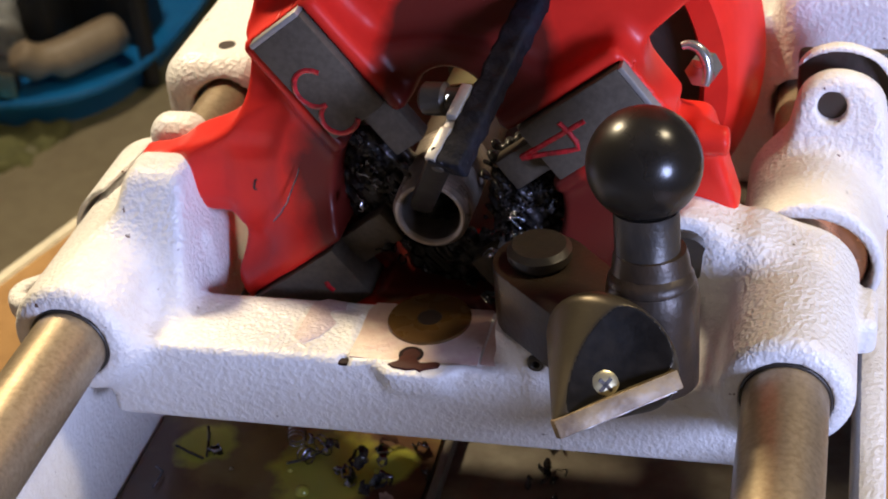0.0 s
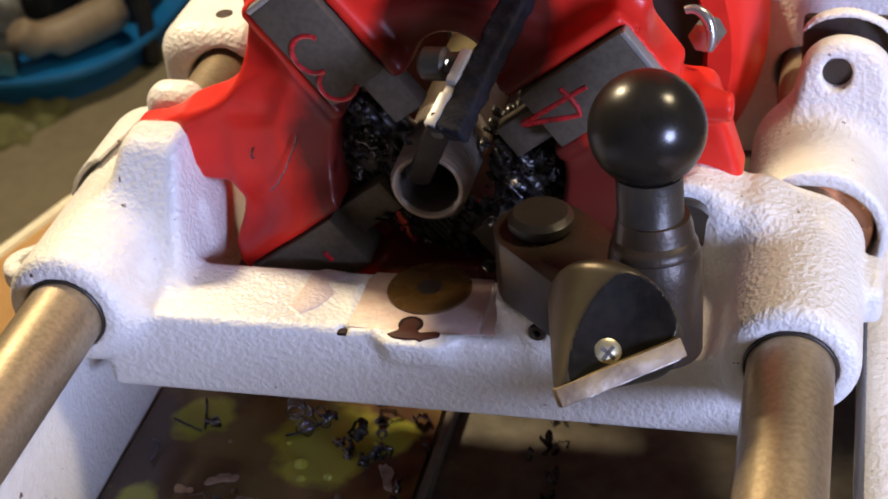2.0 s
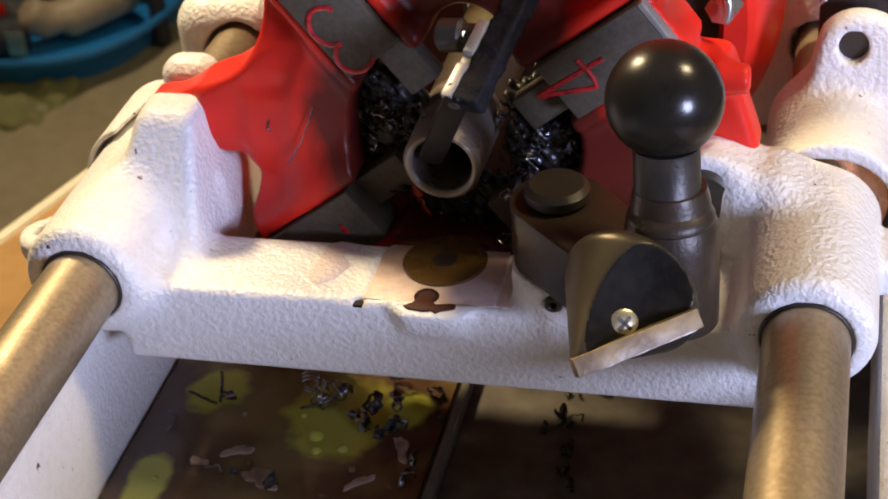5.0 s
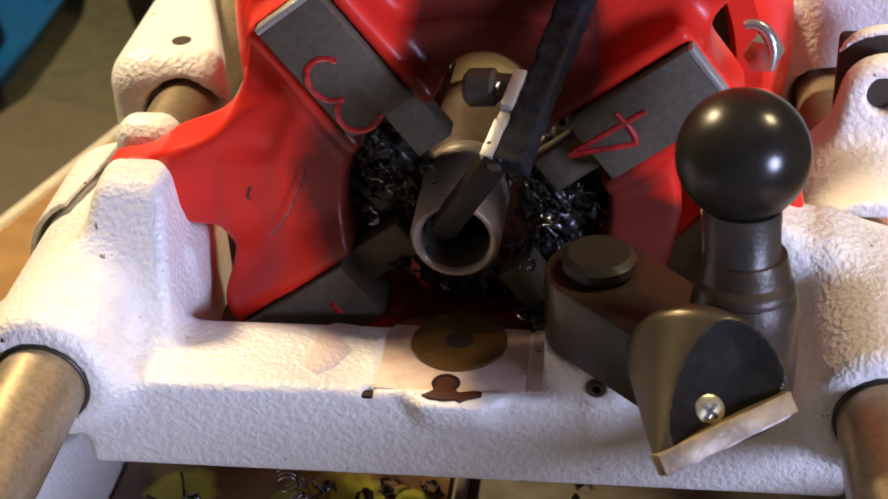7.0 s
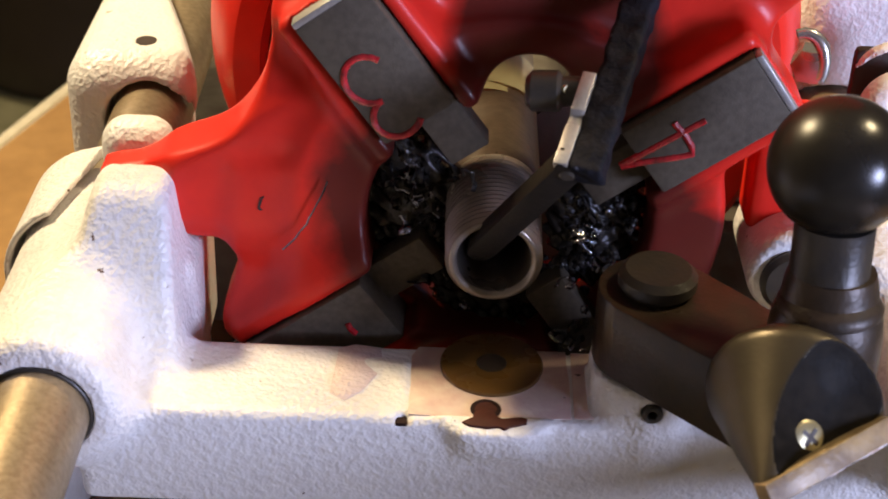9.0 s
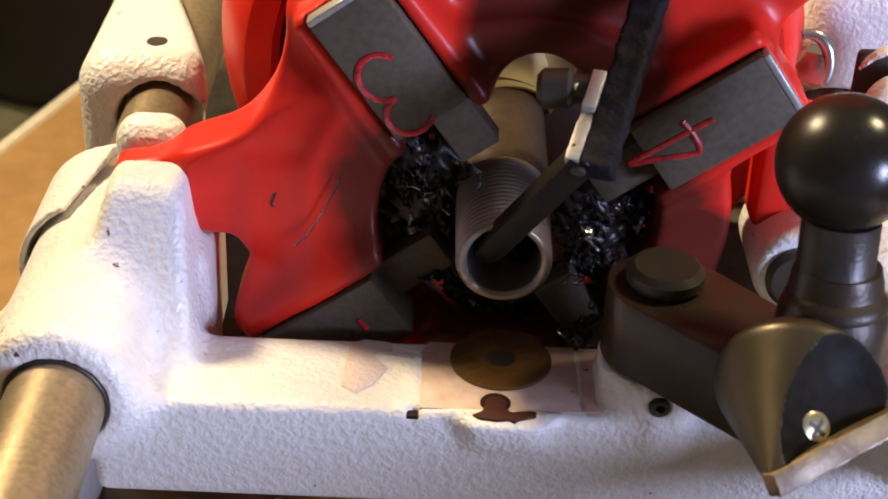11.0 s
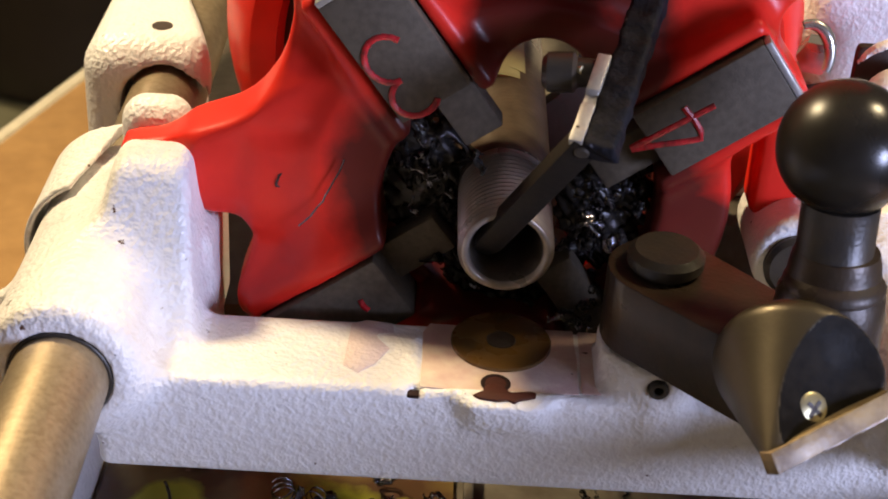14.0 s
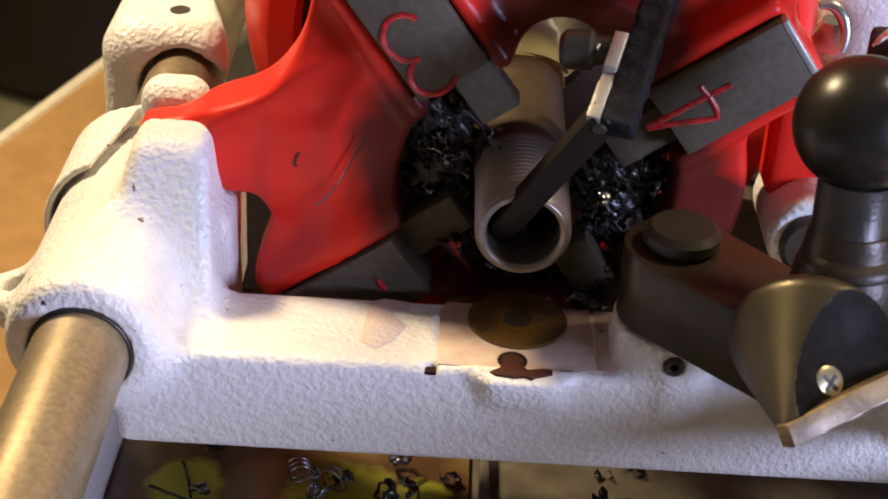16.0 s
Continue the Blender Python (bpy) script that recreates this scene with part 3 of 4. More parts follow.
def die_head():
    h = thing("die_head", (3, 35, -18), "red enamelled self-opening die head with numbered dies", "die head")
    cx, cz = AX
    dirs = {"3": (-0.592, 0.806), "4": (0.806, 0.592), "1": (-0.806, -0.592), "2": (0.592, -0.806)}

    def local(p, d):
        q = p - np.array((cx, 0, cz), p.dtype)
        a = q[..., 0] * d[0] + q[..., 2] * d[1]
        b = -q[..., 0] * d[1] + q[..., 2] * d[0]
        return np.stack([a, q[..., 1], b], -1)

    def f(p):
        d = s_cyl(p, (cx, 23, cz), (cx, 42, cz), 57, 3)
        top = s_planes(p, [((0, -1, 0), (0, 29, 0)), ((0, 1, 0), (0, 44, 0)), ((0.69, 0, -0.72), (67, 0, 87)), ((-1, 0, 0.2), (-52, 0, 110)), ((0, 0, -1), (0, 0, 55)), ((0, 0, 1), (0, 0, 165))], 3)
        d = s_join(d, top, 5)
        wing = s_planes(p, [((0, -1, 0), (0, 32, 0)), ((0, 1, 0), (0, 43, 0)), ((-1, 0, 0), (-106, 0, 0)), ((1, 0, 0), (-50, 0, 0)), ((-0.18, 0, 1), (-84, 0, 40)), ((0, 0, -1), (0, 0, 31))], 2)
        web = s_planes(p, [((0, -1, 0), (0, 28, 0)), ((0, 1, 0), (0, 44, 0)), ((-1, 0, 0), (-84, 0, 0)), ((1, 0, 0), (-30, 0, 0)), ((-0.6, 0, 1), (-84, 0, 40)), ((0, 0, -1), (0, 0, 18))], 3)
        low = s_planes(p, [((0, -1, 0), (0, 27, 0)), ((0, 1, 0), (0, 44, 0)), ((-1, 0, 0.1), (-70, 0, 5)), ((1, 0, 0), (-30, 0, 0)), ((0, 0, 1), (0, 0, 40)), ((0, 0, -1), (0, 0, -10))], 3)
        d = s_join(s_join(s_join(d, wing, 8), web, 14), low, 8)
        for k, v in dirs.items():
            q = local(p, v)
            d = s_join(d, s_box(q, (30, 17, -15.5), (80, 42, 15.5), 3), 14 if k == "1" else 8)
        d = s_join(d, s_planes(p, [((0, -1, 0), (0, 28, 0)), ((0, 1, 0), (0, 44, 0)), ((-1, 0, 0), (66, 0, 0)), ((1, 0, 0.3), (90, 0, 42)), ((0, 0, 1), (0, 0, 60)), ((0, 0, -1), (0, 0, 26))], 4), 6)
        d = s_join(d, s_cyl(p, (80, 26, 55), (91, 26, 55), 4.5, 1.5), 5)
        d = s_cut(d, s_cyl(p, (cx, 0, cz), (cx, 90, cz), 37.0, 0.5), 3)
        arch = s_join(s_box(p, (-5, 0, 30), (18, 90, 66), 0.5), s_cyl(p, (6.5, 0, 66), (6.5, 90, 66), 11.5, 0.5), 1)
        d = s_cut(d, arch, 3)
        for k, v in dirs.items():
            q = local(p, v)
            d = s_cut(d, s_box(q, (10, 0, -10.8), (78.5, 32, 10.8), 0.5), 1)
        return d

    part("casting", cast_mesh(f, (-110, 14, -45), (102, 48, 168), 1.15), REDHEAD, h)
    for k, v in dirs.items():
        ang = math.degrees(math.atan2(v[1], v[0]))
        m = Matrix.Translation((cx, 0, cz)) @ Matrix.Rotation(-radians(ang), 4, "Y")
        die = part("die", block((40, 14.2, -10.3), (77.5, 31, 10.3), 0.8, m), DIE, h, "dark steel thread-cutting die with a red number" if k in "34" else "dark steel thread-cutting die")
        part("cutter", block((22, 23, -9), (41, 30.5, 2.6), 0.7, m), DIE, die, "grey cutting tongue")
        part("edge", block((77.4, 14.0, -10), (79.2, 24, 10), 0.4, m), EDGE, die, "bright ground edge")
        if k == "3":
            pts = [(57 + 6.5 * math.cos(u), 3.2 + 5.8 * math.sin(u)) for u in np.linspace(-1.1, 3.1, 14)]
            pts2 = [(45.2 + 5.6 * math.cos(u), 3.0 + 6.0 * math.sin(u)) for u in np.linspace(0.1, 4.0, 14)]
            strokes = [pts, pts2]
        elif k == "4":
            strokes = [[(35.2, 2.7), (47, 2.4), (59.2, 2.0)], [(52.4, 5.8), (52.9, 1.5), (52.8, -2.2), (51.8, -4.4), (48, -3.0), (42, -0.2), (35.2, 2.4)]]
        else:
            strokes = [[(50, -2), (50.4, 0), (50, 2)]] if k == "1" else []
        for line in strokes:
            g = bmesh.new()
            wire([m @ Vector((a, 14.45, b)) for a, b in line], 0.95, 8, g)
            part("number_stroke", g, REDINK, die, "red-painted engraved number stroke")
    return h


die_head()


def chrome_hook():
    h = thing("chrome_hook", (84, 44, 70), "polished chrome hook behind the die head", "hook")
    bend = [(77 + 6 * math.cos(u), 41 + 2 * math.sin(u), 70 + 8 * math.sin(u)) for u in np.linspace(1.9, -0.5, 16)]
    part("hook", wire(bend, lambda u: 1.9 - 1.2 * abs(u - 0.5), 14), CHROME, h)
    part("nut", lathe((80, 45, 67), (0.3, 1, 0), [(0, 3), (0.6, 5), (7, 5), (7.6, 3)], 6), CHROME, h, "chrome hexagon nut")


chrome_hook()


def drum():
    cx, cz = AX[0], AX[1]
    d = thing("chuck_drum", (cx, 110, cz - 94), "red chuck handwheel with a dark recessed face", "handwheel")
    part("rim", lathe((cx, 98, cz + 4), (0, 1, 0), [(6, 72), (0, 74), (0, 82), (3, 85), (30, 93), (34, 90), (34, 76), (6, 72)], 96, caps=False), RED, d)
    part("face", lathe((cx, 110, cz + 4), (0, 1, 0), [(0, 20), (0, 74), (6, 74), (6, 20), (0, 20)], 64, caps=False), DARK, d, "near-black recessed face")


drum()


def headstock():
    h = thing("headstock", (0, 220, -204), "white hammered-paint headstock casting carrying the rails", "headstock")

    def f(p):
        d = s_box(p, (-138, 118, -40), (-91, 300, 25.5), 13)
        d = -s_join(-d, -((p - np.array((-92, 118, 0), p.dtype)) @ np.array((0.95, 0.31, 0), p.dtype)), 6)
        d = s_cut(d, s_cyl(p, (LX, 100, RZ), (LX, 135, RZ), RR + 2, 0.1), 1)
        d = s_cut(d, s_cyl(p, (LX - 2.5, 135.5, 10), (LX - 2.5, 135.5, 40), 2.0, 0.1), 0.5)
        return d

    def g(p):
        d = s_join(s_box(p, (98, 136, -30), (175, 300, 58), 12), s_box(p, (70, 142, -34), (120, 300, 40), 6), 4)
        d = s_cut(d, s_cyl(p, (RX, 100, RZ), (RX, 155, RZ), RR + 2, 0.1), 1)
        return d

    part("rail_housing", cast_mesh(f, (-140, 114, -42), (-88, 302, 28), 1.3), CAST, h, "white rail housing with a drilled oil hole")
    part("rail_housing", cast_mesh(g, (68, 132, -36), (177, 302, 60), 1.7), CAST, h)
    # disc flush with the housing top, black in place of the hole's shade
    part("oil_hole_shade", lathe((LX - 2.5, 135.5, 24.2), (0, 0, 1), [(0, 3.5), (1.5, 3.4)], 24), DARK, h, "black disc standing in for shade in the oil hole")
    # the bed's dark colour paints the shade inside the tub
    part("bed", block((-116, 122, -204), (132, 288, -30), 6), PLATE, h, "bed behind the tray, coloured dark for the tub's shade")


headstock()


def sleeve():
    s = thing("rail_sleeve", (RX + 4, 70, -20), "white cast sleeve with a drilled upright lug on the rail", "sleeve")

    def f(p):
        d = s_cyl(p, (RX + 4, 43, 0), (RX + 4, 96, 0), 23, 1.2)
        lug = s_planes(p, [((0, -0.86, 0.42), (0, 79, 24)), ((0, 1, 0), (0, 97, 0)), ((-1, 0, 0.22), (106.5, 0, 27)), ((1, 0, 0.2), (139, 0, 27)), ((0, 0, -1), (0, 0, 0)), ((-0.5, 0, 1), (115, 0, 44)), ((0.5, 0, 1), (129, 0, 44)), ((0, 0, 1), (0, 0, 47))], 5)
        d = s_join(d, lug, 5)
        d = s_cut(d, s_cyl(p, (RX + 4, 20, -2), (RX + 4, 62, -2), 19.5, 0.1), 1)
        d = s_cut(d, s_cyl(p, (RX, 20, RZ), (RX, 150, RZ), RR + 1, 0.1), 1)
        d = s_cut(d, s_cyl(p, (120, 60, 35), (120, 130, 35), 4.9, 0.1), 0.5)
        return d

    def g(p):
        d = s_planes(p, [((0, -1, 0), (0, 98, 0)), ((0, 1, 0), (0, 105, 0)), ((-1, 0, 0.2), (101, 0, 24)), ((1, 0, 0.1), (146, 0, 24)), ((0, 0, -1), (0, 0, -20)), ((-0.6, 0, 1), (112, 0, 51.5)), ((0.6, 0, 1), (132, 0, 51.5)), ((0, 0, 1), (0, 0, 54.5))], 8)
        hole = s_planes(p, [((-1, 0, 0.22), (104, 0, 27)), ((1, 0, 0.2), (141, 0, 27)), ((0, 0, -1), (0, 0, -4)), ((-0.55, 0, 1), (114, 0, 47)), ((0.55, 0, 1), (130, 0, 47)), ((0, 0, 1), (0, 0, 51))], 7)
        return s_cut(d, hole, 1)

    part("lug_casting", cast_mesh(f, (84, 36, -22), (144, 100, 50), 1.0), CAST, s)
    # disc closes the lug hole, its black standing in for shade
    part("pin_hole_shade", lathe((120, 86.6, 35), (0, 1, 0), [(0, 4.8), (1.2, 4.8)], 28), DARK, s, "black disc standing in for shade in the lug hole")
    part("back_flange", cast_mesh(g, (84, 96, -22), (148, 108, 56), 1.0), CAST, s, "white arched back flange")
    # near-black block stands in for the shade in the slot
    part("slot_shade_block", block((108, 104.5, -18), (140, 109, 46), 2), DARK, s, "near-black block standing in for shade in the flange slot")
    # added ring, coloured like the orange reflection on the rail under the arch
    part("reflection_ring", tube((RX + 2, 47, 0), (RX + 2, 62, 0), 20.0, RR + 0.6, 0.5), COPPER, s, "copper-coloured ring standing in for an orange reflection on the rail")


sleeve()


def reamer():
    r = thing("reamer_arm", (39, -9, 12), "dark oily steel reamer arm with cone cutter and ball handle", "reamer")
    a, b = Vector((39, -9, 0)), Vector((66, -38, 0))
    d = (b - a).normalized()
    s = Vector((-d.y, d.x, 0))
    pts = [a + s * (14.5 * math.cos(u)) - d * (14.5 * math.sin(u)) for u in np.linspace(0.05, 3.09, 14)] + [b - s * 12 + d * 2, b + s * 14 + d * 2]
    part("arm", prism([(p.x, p.y) for p in pts], 11.5, 32.5, "z", 0.7), ARM, r)
    part("pin_cap", lathe((38.8, -9.3, 32.6), (0, 0, 1), [(0, 8.6), (1, 8.6), (1.4, 9.7), (4, 9.7), (5.6, 8.0)], 40), BLACKOX, r, "black chamfered pivot pin cap")
    tip = np.array((54.5, -80.5, 28.0))
    ax = np.array((0.341, 0.936, 0.087))
    ax = ax / np.linalg.norm(ax)
    nrm = np.array((0.408, -0.715, 0.566))
    al = radians(32)
    n = Vector(nrm).normalized()
    e = Vector((29.5, 21.5, 3.2)).normalized()
    e = (e - n * e.dot(n)).normalized()
    up = n.cross(e)
    scoop, scoop_r = Vector(tip) + e * 22 + up * 10.5 + n * 36.2, 40.0

    def f(p):
        w = p - tip.astype(p.dtype)
        t = w @ ax.astype(p.dtype)
        rad = np.linalg.norm(w - t[..., None] * ax.astype(p.dtype), axis=-1)
        c = rad * math.cos(al) - t * math.sin(al)
        c = -s_join(-c, -(rad - 20.2), 1.0)
        c = -s_join(-c, -(t - 39.0), 9.0)
        c = np.maximum(c, 2.5 - t)
        bowl = scoop_r - np.linalg.norm(p - np.array(scoop, p.dtype), axis=-1)
        plane = np.maximum(bowl, w @ nrm.astype(p.dtype) - 9.0)
        under = -(w - np.array((0, 0, -4.5), p.dtype)) @ np.array((0.0, 0.62, 0.78), p.dtype)
        return np.maximum(np.maximum(c, plane), np.minimum(under, 99))

    cone = part("cone", cast_mesh(f, (40, -86, 0), (100, -26, 62), 0.5), CONE, r, "turned steel cone with a near-black cut face")
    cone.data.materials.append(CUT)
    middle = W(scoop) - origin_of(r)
    # faces on the scoop take a much darker material than the cone
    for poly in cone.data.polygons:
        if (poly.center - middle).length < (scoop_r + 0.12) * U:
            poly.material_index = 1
    m = Matrix((e, n.cross(e), n)).transposed().to_4x4()
    m.translation = Vector(tip)
    g = block((1.0, -2.6, -3.0), (37.0, 2.6, 1.5), 0.35, m)
    blade = part("blade", g, CARB, r, "scuffed tan cutting blade")
    flake = prism([(6, -2.2), (9, 0.8), (14, 0.2), (18, 1.4), (24, 0.6), (29, 1.6), (35, 1.0), (36, -1.2), (28, -2.0), (20, -1.6), (12, -2.4)], -2.9, -2.3, "y", 0.15)
    flake.transform(m)
    part("paint_flake", flake, FLAKE, blade, "chipped white paint on the blade's flank")
    sc = m @ Vector((18.5, 5.4, -3.6))
    part("blade_screw", lathe(sc, n, [(-0.5, 4.0), (0.3, 3.9), (0.8, 2.9)], 24), SCREW, r, "zinc cross-head screw")
    for k in (0, 1):
        q = m @ Matrix.Translation((18.5, 5.4, -2.85)) @ Matrix.Rotation(0.5 + k * math.pi / 2, 4, "Z")
        part("screw_slot", block((-2.3, -0.5, -0.2), (2.3, 0.5, 0.25), 0, q), DARK, r, "dark cross slot")
    part("post_base", lathe((75.5, -35, 12), (-0.03, 0.08, 1), [(0, 12.5), (26, 13.2), (31, 12.6), (34, 11.2), (39, 10.6), (42, 9.8)], 40), ARM, r, "brown welded post base")
    part("post_collar", lathe((74.6, -33.6, 44.0), (-0.03, 0.10, 1), [(0, 11.0), (0.8, 11.9), (2.2, 12.0), (3.4, 11.2), (4.6, 10.0)], 40), ARM, r, "brown ring at the foot of the post")
    part("post", lathe((73.6, -32, 50), (-0.03, 0.10, 1), [(0, 9.4), (2.2, 9.6), (3.2, 9.0), (16, 9.0)], 40), BLACKOX, r, "black turned handle post")
    ball = bmesh.new()
    bmesh.ops.create_uvsphere(ball, u_segments=64, v_segments=32, radius=15.7, matrix=Matrix.Translation((72.4, -27.6, 78.2)))
    part("ball_knob", ball, BALL, r, "glossy black ball knob")
    return r


reamer()


def trigger_bar():
    b = thing("trigger_bar", (20, 20, 95), "soot-covered flat release bar with a bright edge", "lever")
    p0, p1 = Vector((13, -22.5, 72.5)), Vector((20.2, 0, 85.2))
    d = (p1 - p0).normalized()
    s = d.cross(Vector((0, 0, 1))).normalized()
    m = Matrix((s, d, s.cross(d))).transposed().to_4x4()
    m.translation = p0

    def f(p):
        q = (p - np.array(p0, p.dtype)) @ np.array(m.to_3x3(), p.dtype)
        dd = s_box(q, (0.3, 0, -6), (8.5, 90, 0.6), 0.8)
        u, v = q[..., 1], q[..., 2] + 0.7 * q[..., 0]
        lump = np.sin(u * 0.37 + 2 * np.sin(v * 0.5)) * np.sin(v * 0.71 + 1.7 * np.sin(u * 0.23)) + 0.6 * np.sin(u * 0.97 + 3 * np.sin(v * 0.31))
        return dd - 0.32 * lump

    part("bar", cast_mesh(f, (8, -26, 62), (52, 66, 130), 0.9), SOOT, b)
    edge = [(0, -4.5), (26, -4.5), (26, 1.2), (15, 1.2), (14, -0.2), (11.5, -0.2), (11, 0.9), (4, 0.9), (3.4, 1.2), (0, 1.2)]
    g = prism(edge, -2.8, 0.5, "x", 0.25)
    g.transform(m)
    part("bright_edge", g, EDGE, b, "bright steel edge")
    part("pin", lathe((4.5, 1, 79.5), (1, -0.15, 0.1), [(0, 3.4), (1.4, 4.9), (7.5, 4.9), (8.5, 3.6), (13, 3.4)], 32), BLACKOX, b, "dark pivot pin")
    part("pin_end", lathe((13.2, -2.6, 82), (0.55, -0.8, 0.3), [(0, 1.2), (0.8, 1.0)], 16), SCREW, b, "small brassy pin end")
    return b


trigger_bar()


def finger():
    """The hanging trigger finger; its origin is the pivot at the end of the bar."""
    o = thing("trigger_finger", (14, -19, 71), "dark oily hanging trigger finger reaching into the pipe", "lever")
    out = [(-3.6, 3), (3.6, 3), (3.6, -50), (2.6, -53), (0, -54.5), (-2.6, -53), (-3.6, -50)]
    part("blade", prism([(14 + a, 71 + b) for a, b in out], -21.6, -16.4, "y", 0.7), FINGERM, o)
    part("pivot_pin", lathe((14, -22.2, 71), (0, 1, 0), [(0, 1.4), (0.4, 1.9), (6.0, 1.9), (6.4, 1.4)], 20), BLACKOX, o, "small black pivot pin")
    return o


FINGER = finger()


def pipe():
    o = thing("steel_pipe", (PX, 14, AX[1]), "oily steel pipe with a freshly cut thread", "pipe")
    r, L = 12.7, 420.0
    prof = [(1.2, 9.5), (0.0, 10.2), (0.0, 11.3)]
    y = 0.6
    while y < 30:
        root = 11.55 + y * 0.012
        prof += [(y, root), (y + 0.55, root), (y + 1.05, root + 0.85), (y + 1.5, root + 0.85)]
        y += 2.05
    prof += [(y + 1, r), (y + 2, r), (y + 2, 9.5), (1.2, 9.5)]
    rest = [(y + 2, 9.5), (y + 2, r), (y + 4, r + 0.25), (L, r + 0.25), (L, 9.5), (y + 2, 9.5)]
    part("pipe_body", lathe((PX, 14, AX[1]), (0, 1, 0), rest, 64, caps=False), OILPIPE, o, "dark oily unthreaded pipe")
    part("pipe_wall", lathe((PX, 14, AX[1]), (0, 1, 0), prof, 72, caps=False), PIPE, o)
    return o


PIPE_OB = pipe()


def chip_mesh(rng, size, turns):
    """One crumpled, curled cutting, round its own centre, in plan units."""
    bm = bmesh.new()
    n = int(16 * turns) + 5
    pitch, w0 = rng.uniform(0.6, 2.0), rng.uniform(0.8, 1.9)
    a0, grow = rng.uniform(0, 6), rng.uniform(-0.5, 0.6)
    ph = [rng.uniform(0, 6) for _ in range(4)]
    rows = []
    for i in range(n):
        u = i / (n - 1)
        a = a0 + 2 * math.pi * turns * u
        rr = size * (1 + grow * u) * (1 + 0.25 * math.sin(5 * a + ph[0]))
        w = w0 * (0.35 + 0.65 * math.sin(math.pi * min(1, u * 1.3 + 0.2))) * rng.uniform(0.6, 1.2)
        c = Vector((rr * math.cos(a), rr * math.sin(a) * 0.75, pitch * turns * (u - 0.5) * size * 0.5 + 0.5 * math.sin(7 * u + ph[1])))
        o = Vector((math.cos(a), math.sin(a), 0.5 * math.sin(3 * a + ph[2]))).normalized()
        up = Vector((0.35 * math.sin(4 * u + ph[3]), 0.3, 1)).normalized() * w
        t = 0.14
        rows.append([bm.verts.new(c + up + o * t), bm.verts.new(c - up + o * (t + 0.4)), bm.verts.new(c - up - o * (t - 0.4)), bm.verts.new(c + up - o * t)])
    for p, q in zip(rows, rows[1:]):
        for j in range(4):
            bm.faces.new((p[j], p[(j + 1) % 4], q[(j + 1) % 4], q[j]))
    bm.faces.new(rows[0][::-1]), bm.faces.new(rows[-1])
    bmesh.ops.recalc_face_normals(bm, faces=bm.faces)
    for v in bm.verts:
        v.co *= U
    me = bpy.data.meshes.new("metal_chip")
    bm.to_mesh(me)
    bm.free()
    for f in me.polygons:
        f.use_smooth = True
    return me


RNG = random.Random(21)
CHIP_MESHES = {"bright": [], "black": []}
for _ in range(8):
    for key, mat in (("bright", CHIP), ("black", BLACKCHIP)):
        cm = chip_mesh(RNG, RNG.uniform(1.2, 3.0), RNG.uniform(0.45, 1.4))
        cm.materials.append(mat)
        CHIP_MESHES[key].append(cm)


def chip(key, place, scale=1.0, group="chips round the dies", label=""):
    ob = new("metal_chip", RNG.choice(CHIP_MESHES[key]))
    ob.matrix_world = Matrix.Translation(W(place)) @ Euler([RNG.uniform(0, 6.28) for _ in range(3)]).to_matrix().to_4x4() @ Matrix.Scale(scale, 4)
    return tagged(ob, label or ("bright curled steel cutting wet with oil" if key == "bright" else "black oily curled steel cutting"), "metal chip", group)


def swarf():
    # clumps in the two side gaps between the dies
    for a0, a1, n in ((-0.75, 0.30, 40), (2.5, 4.1, 44), (4.1, 5.5, 14)):
        for k in range(n):
            a, q = RNG.uniform(a0, a1), RNG.uniform(17, 34)
            p = (AX[0] + q * math.cos(a), RNG.uniform(24, 33), AX[1] + q * math.sin(a))
            chip("black" if RNG.random() < 0.8 else "bright", p, RNG.uniform(0.5, 1.1))
    for k in range(8):
        chip("black", (RNG.uniform(14, 26), RNG.uniform(8, 14), RNG.uniform(0, 14)), RNG.uniform(0.5, 0.9))
    # the tray
    for k in range(18):
        chip("bright" if RNG.random() < 0.7 else "black", (RNG.uniform(-108, -10), RNG.uniform(-60, 70), -74.0 + RNG.uniform(0, 1.5)), RNG.uniform(0.7, 1.6), "chips in the tray")
    for k in range(12):
        chip("bright" if RNG.random() < 0.6 else "black", (RNG.gauss(-28, 13), RNG.gauss(10, 10), -73 + RNG.uniform(0, 6)), RNG.uniform(0.8, 1.5), "chips in the tray")
    for k in range(16):
        chip("black", (RNG.gauss(32, 5), RNG.gauss(6, 14), -75 + RNG.uniform(0, 2)), RNG.uniform(0.6, 1.2), "chips in the tray")
    for k in range(14):
        chip("bright", (RNG.gauss(-78, 4), RNG.uniform(60, 100), -70 + RNG.uniform(0, 22)), RNG.uniform(1.0, 1.8), "chips in the tray")
    for p in ((21, 7, 2.4), (24, 6.5, 2.4), (19, 9, 2.0)):
        chip("bright", p, 0.45, "chips on the crossbar")


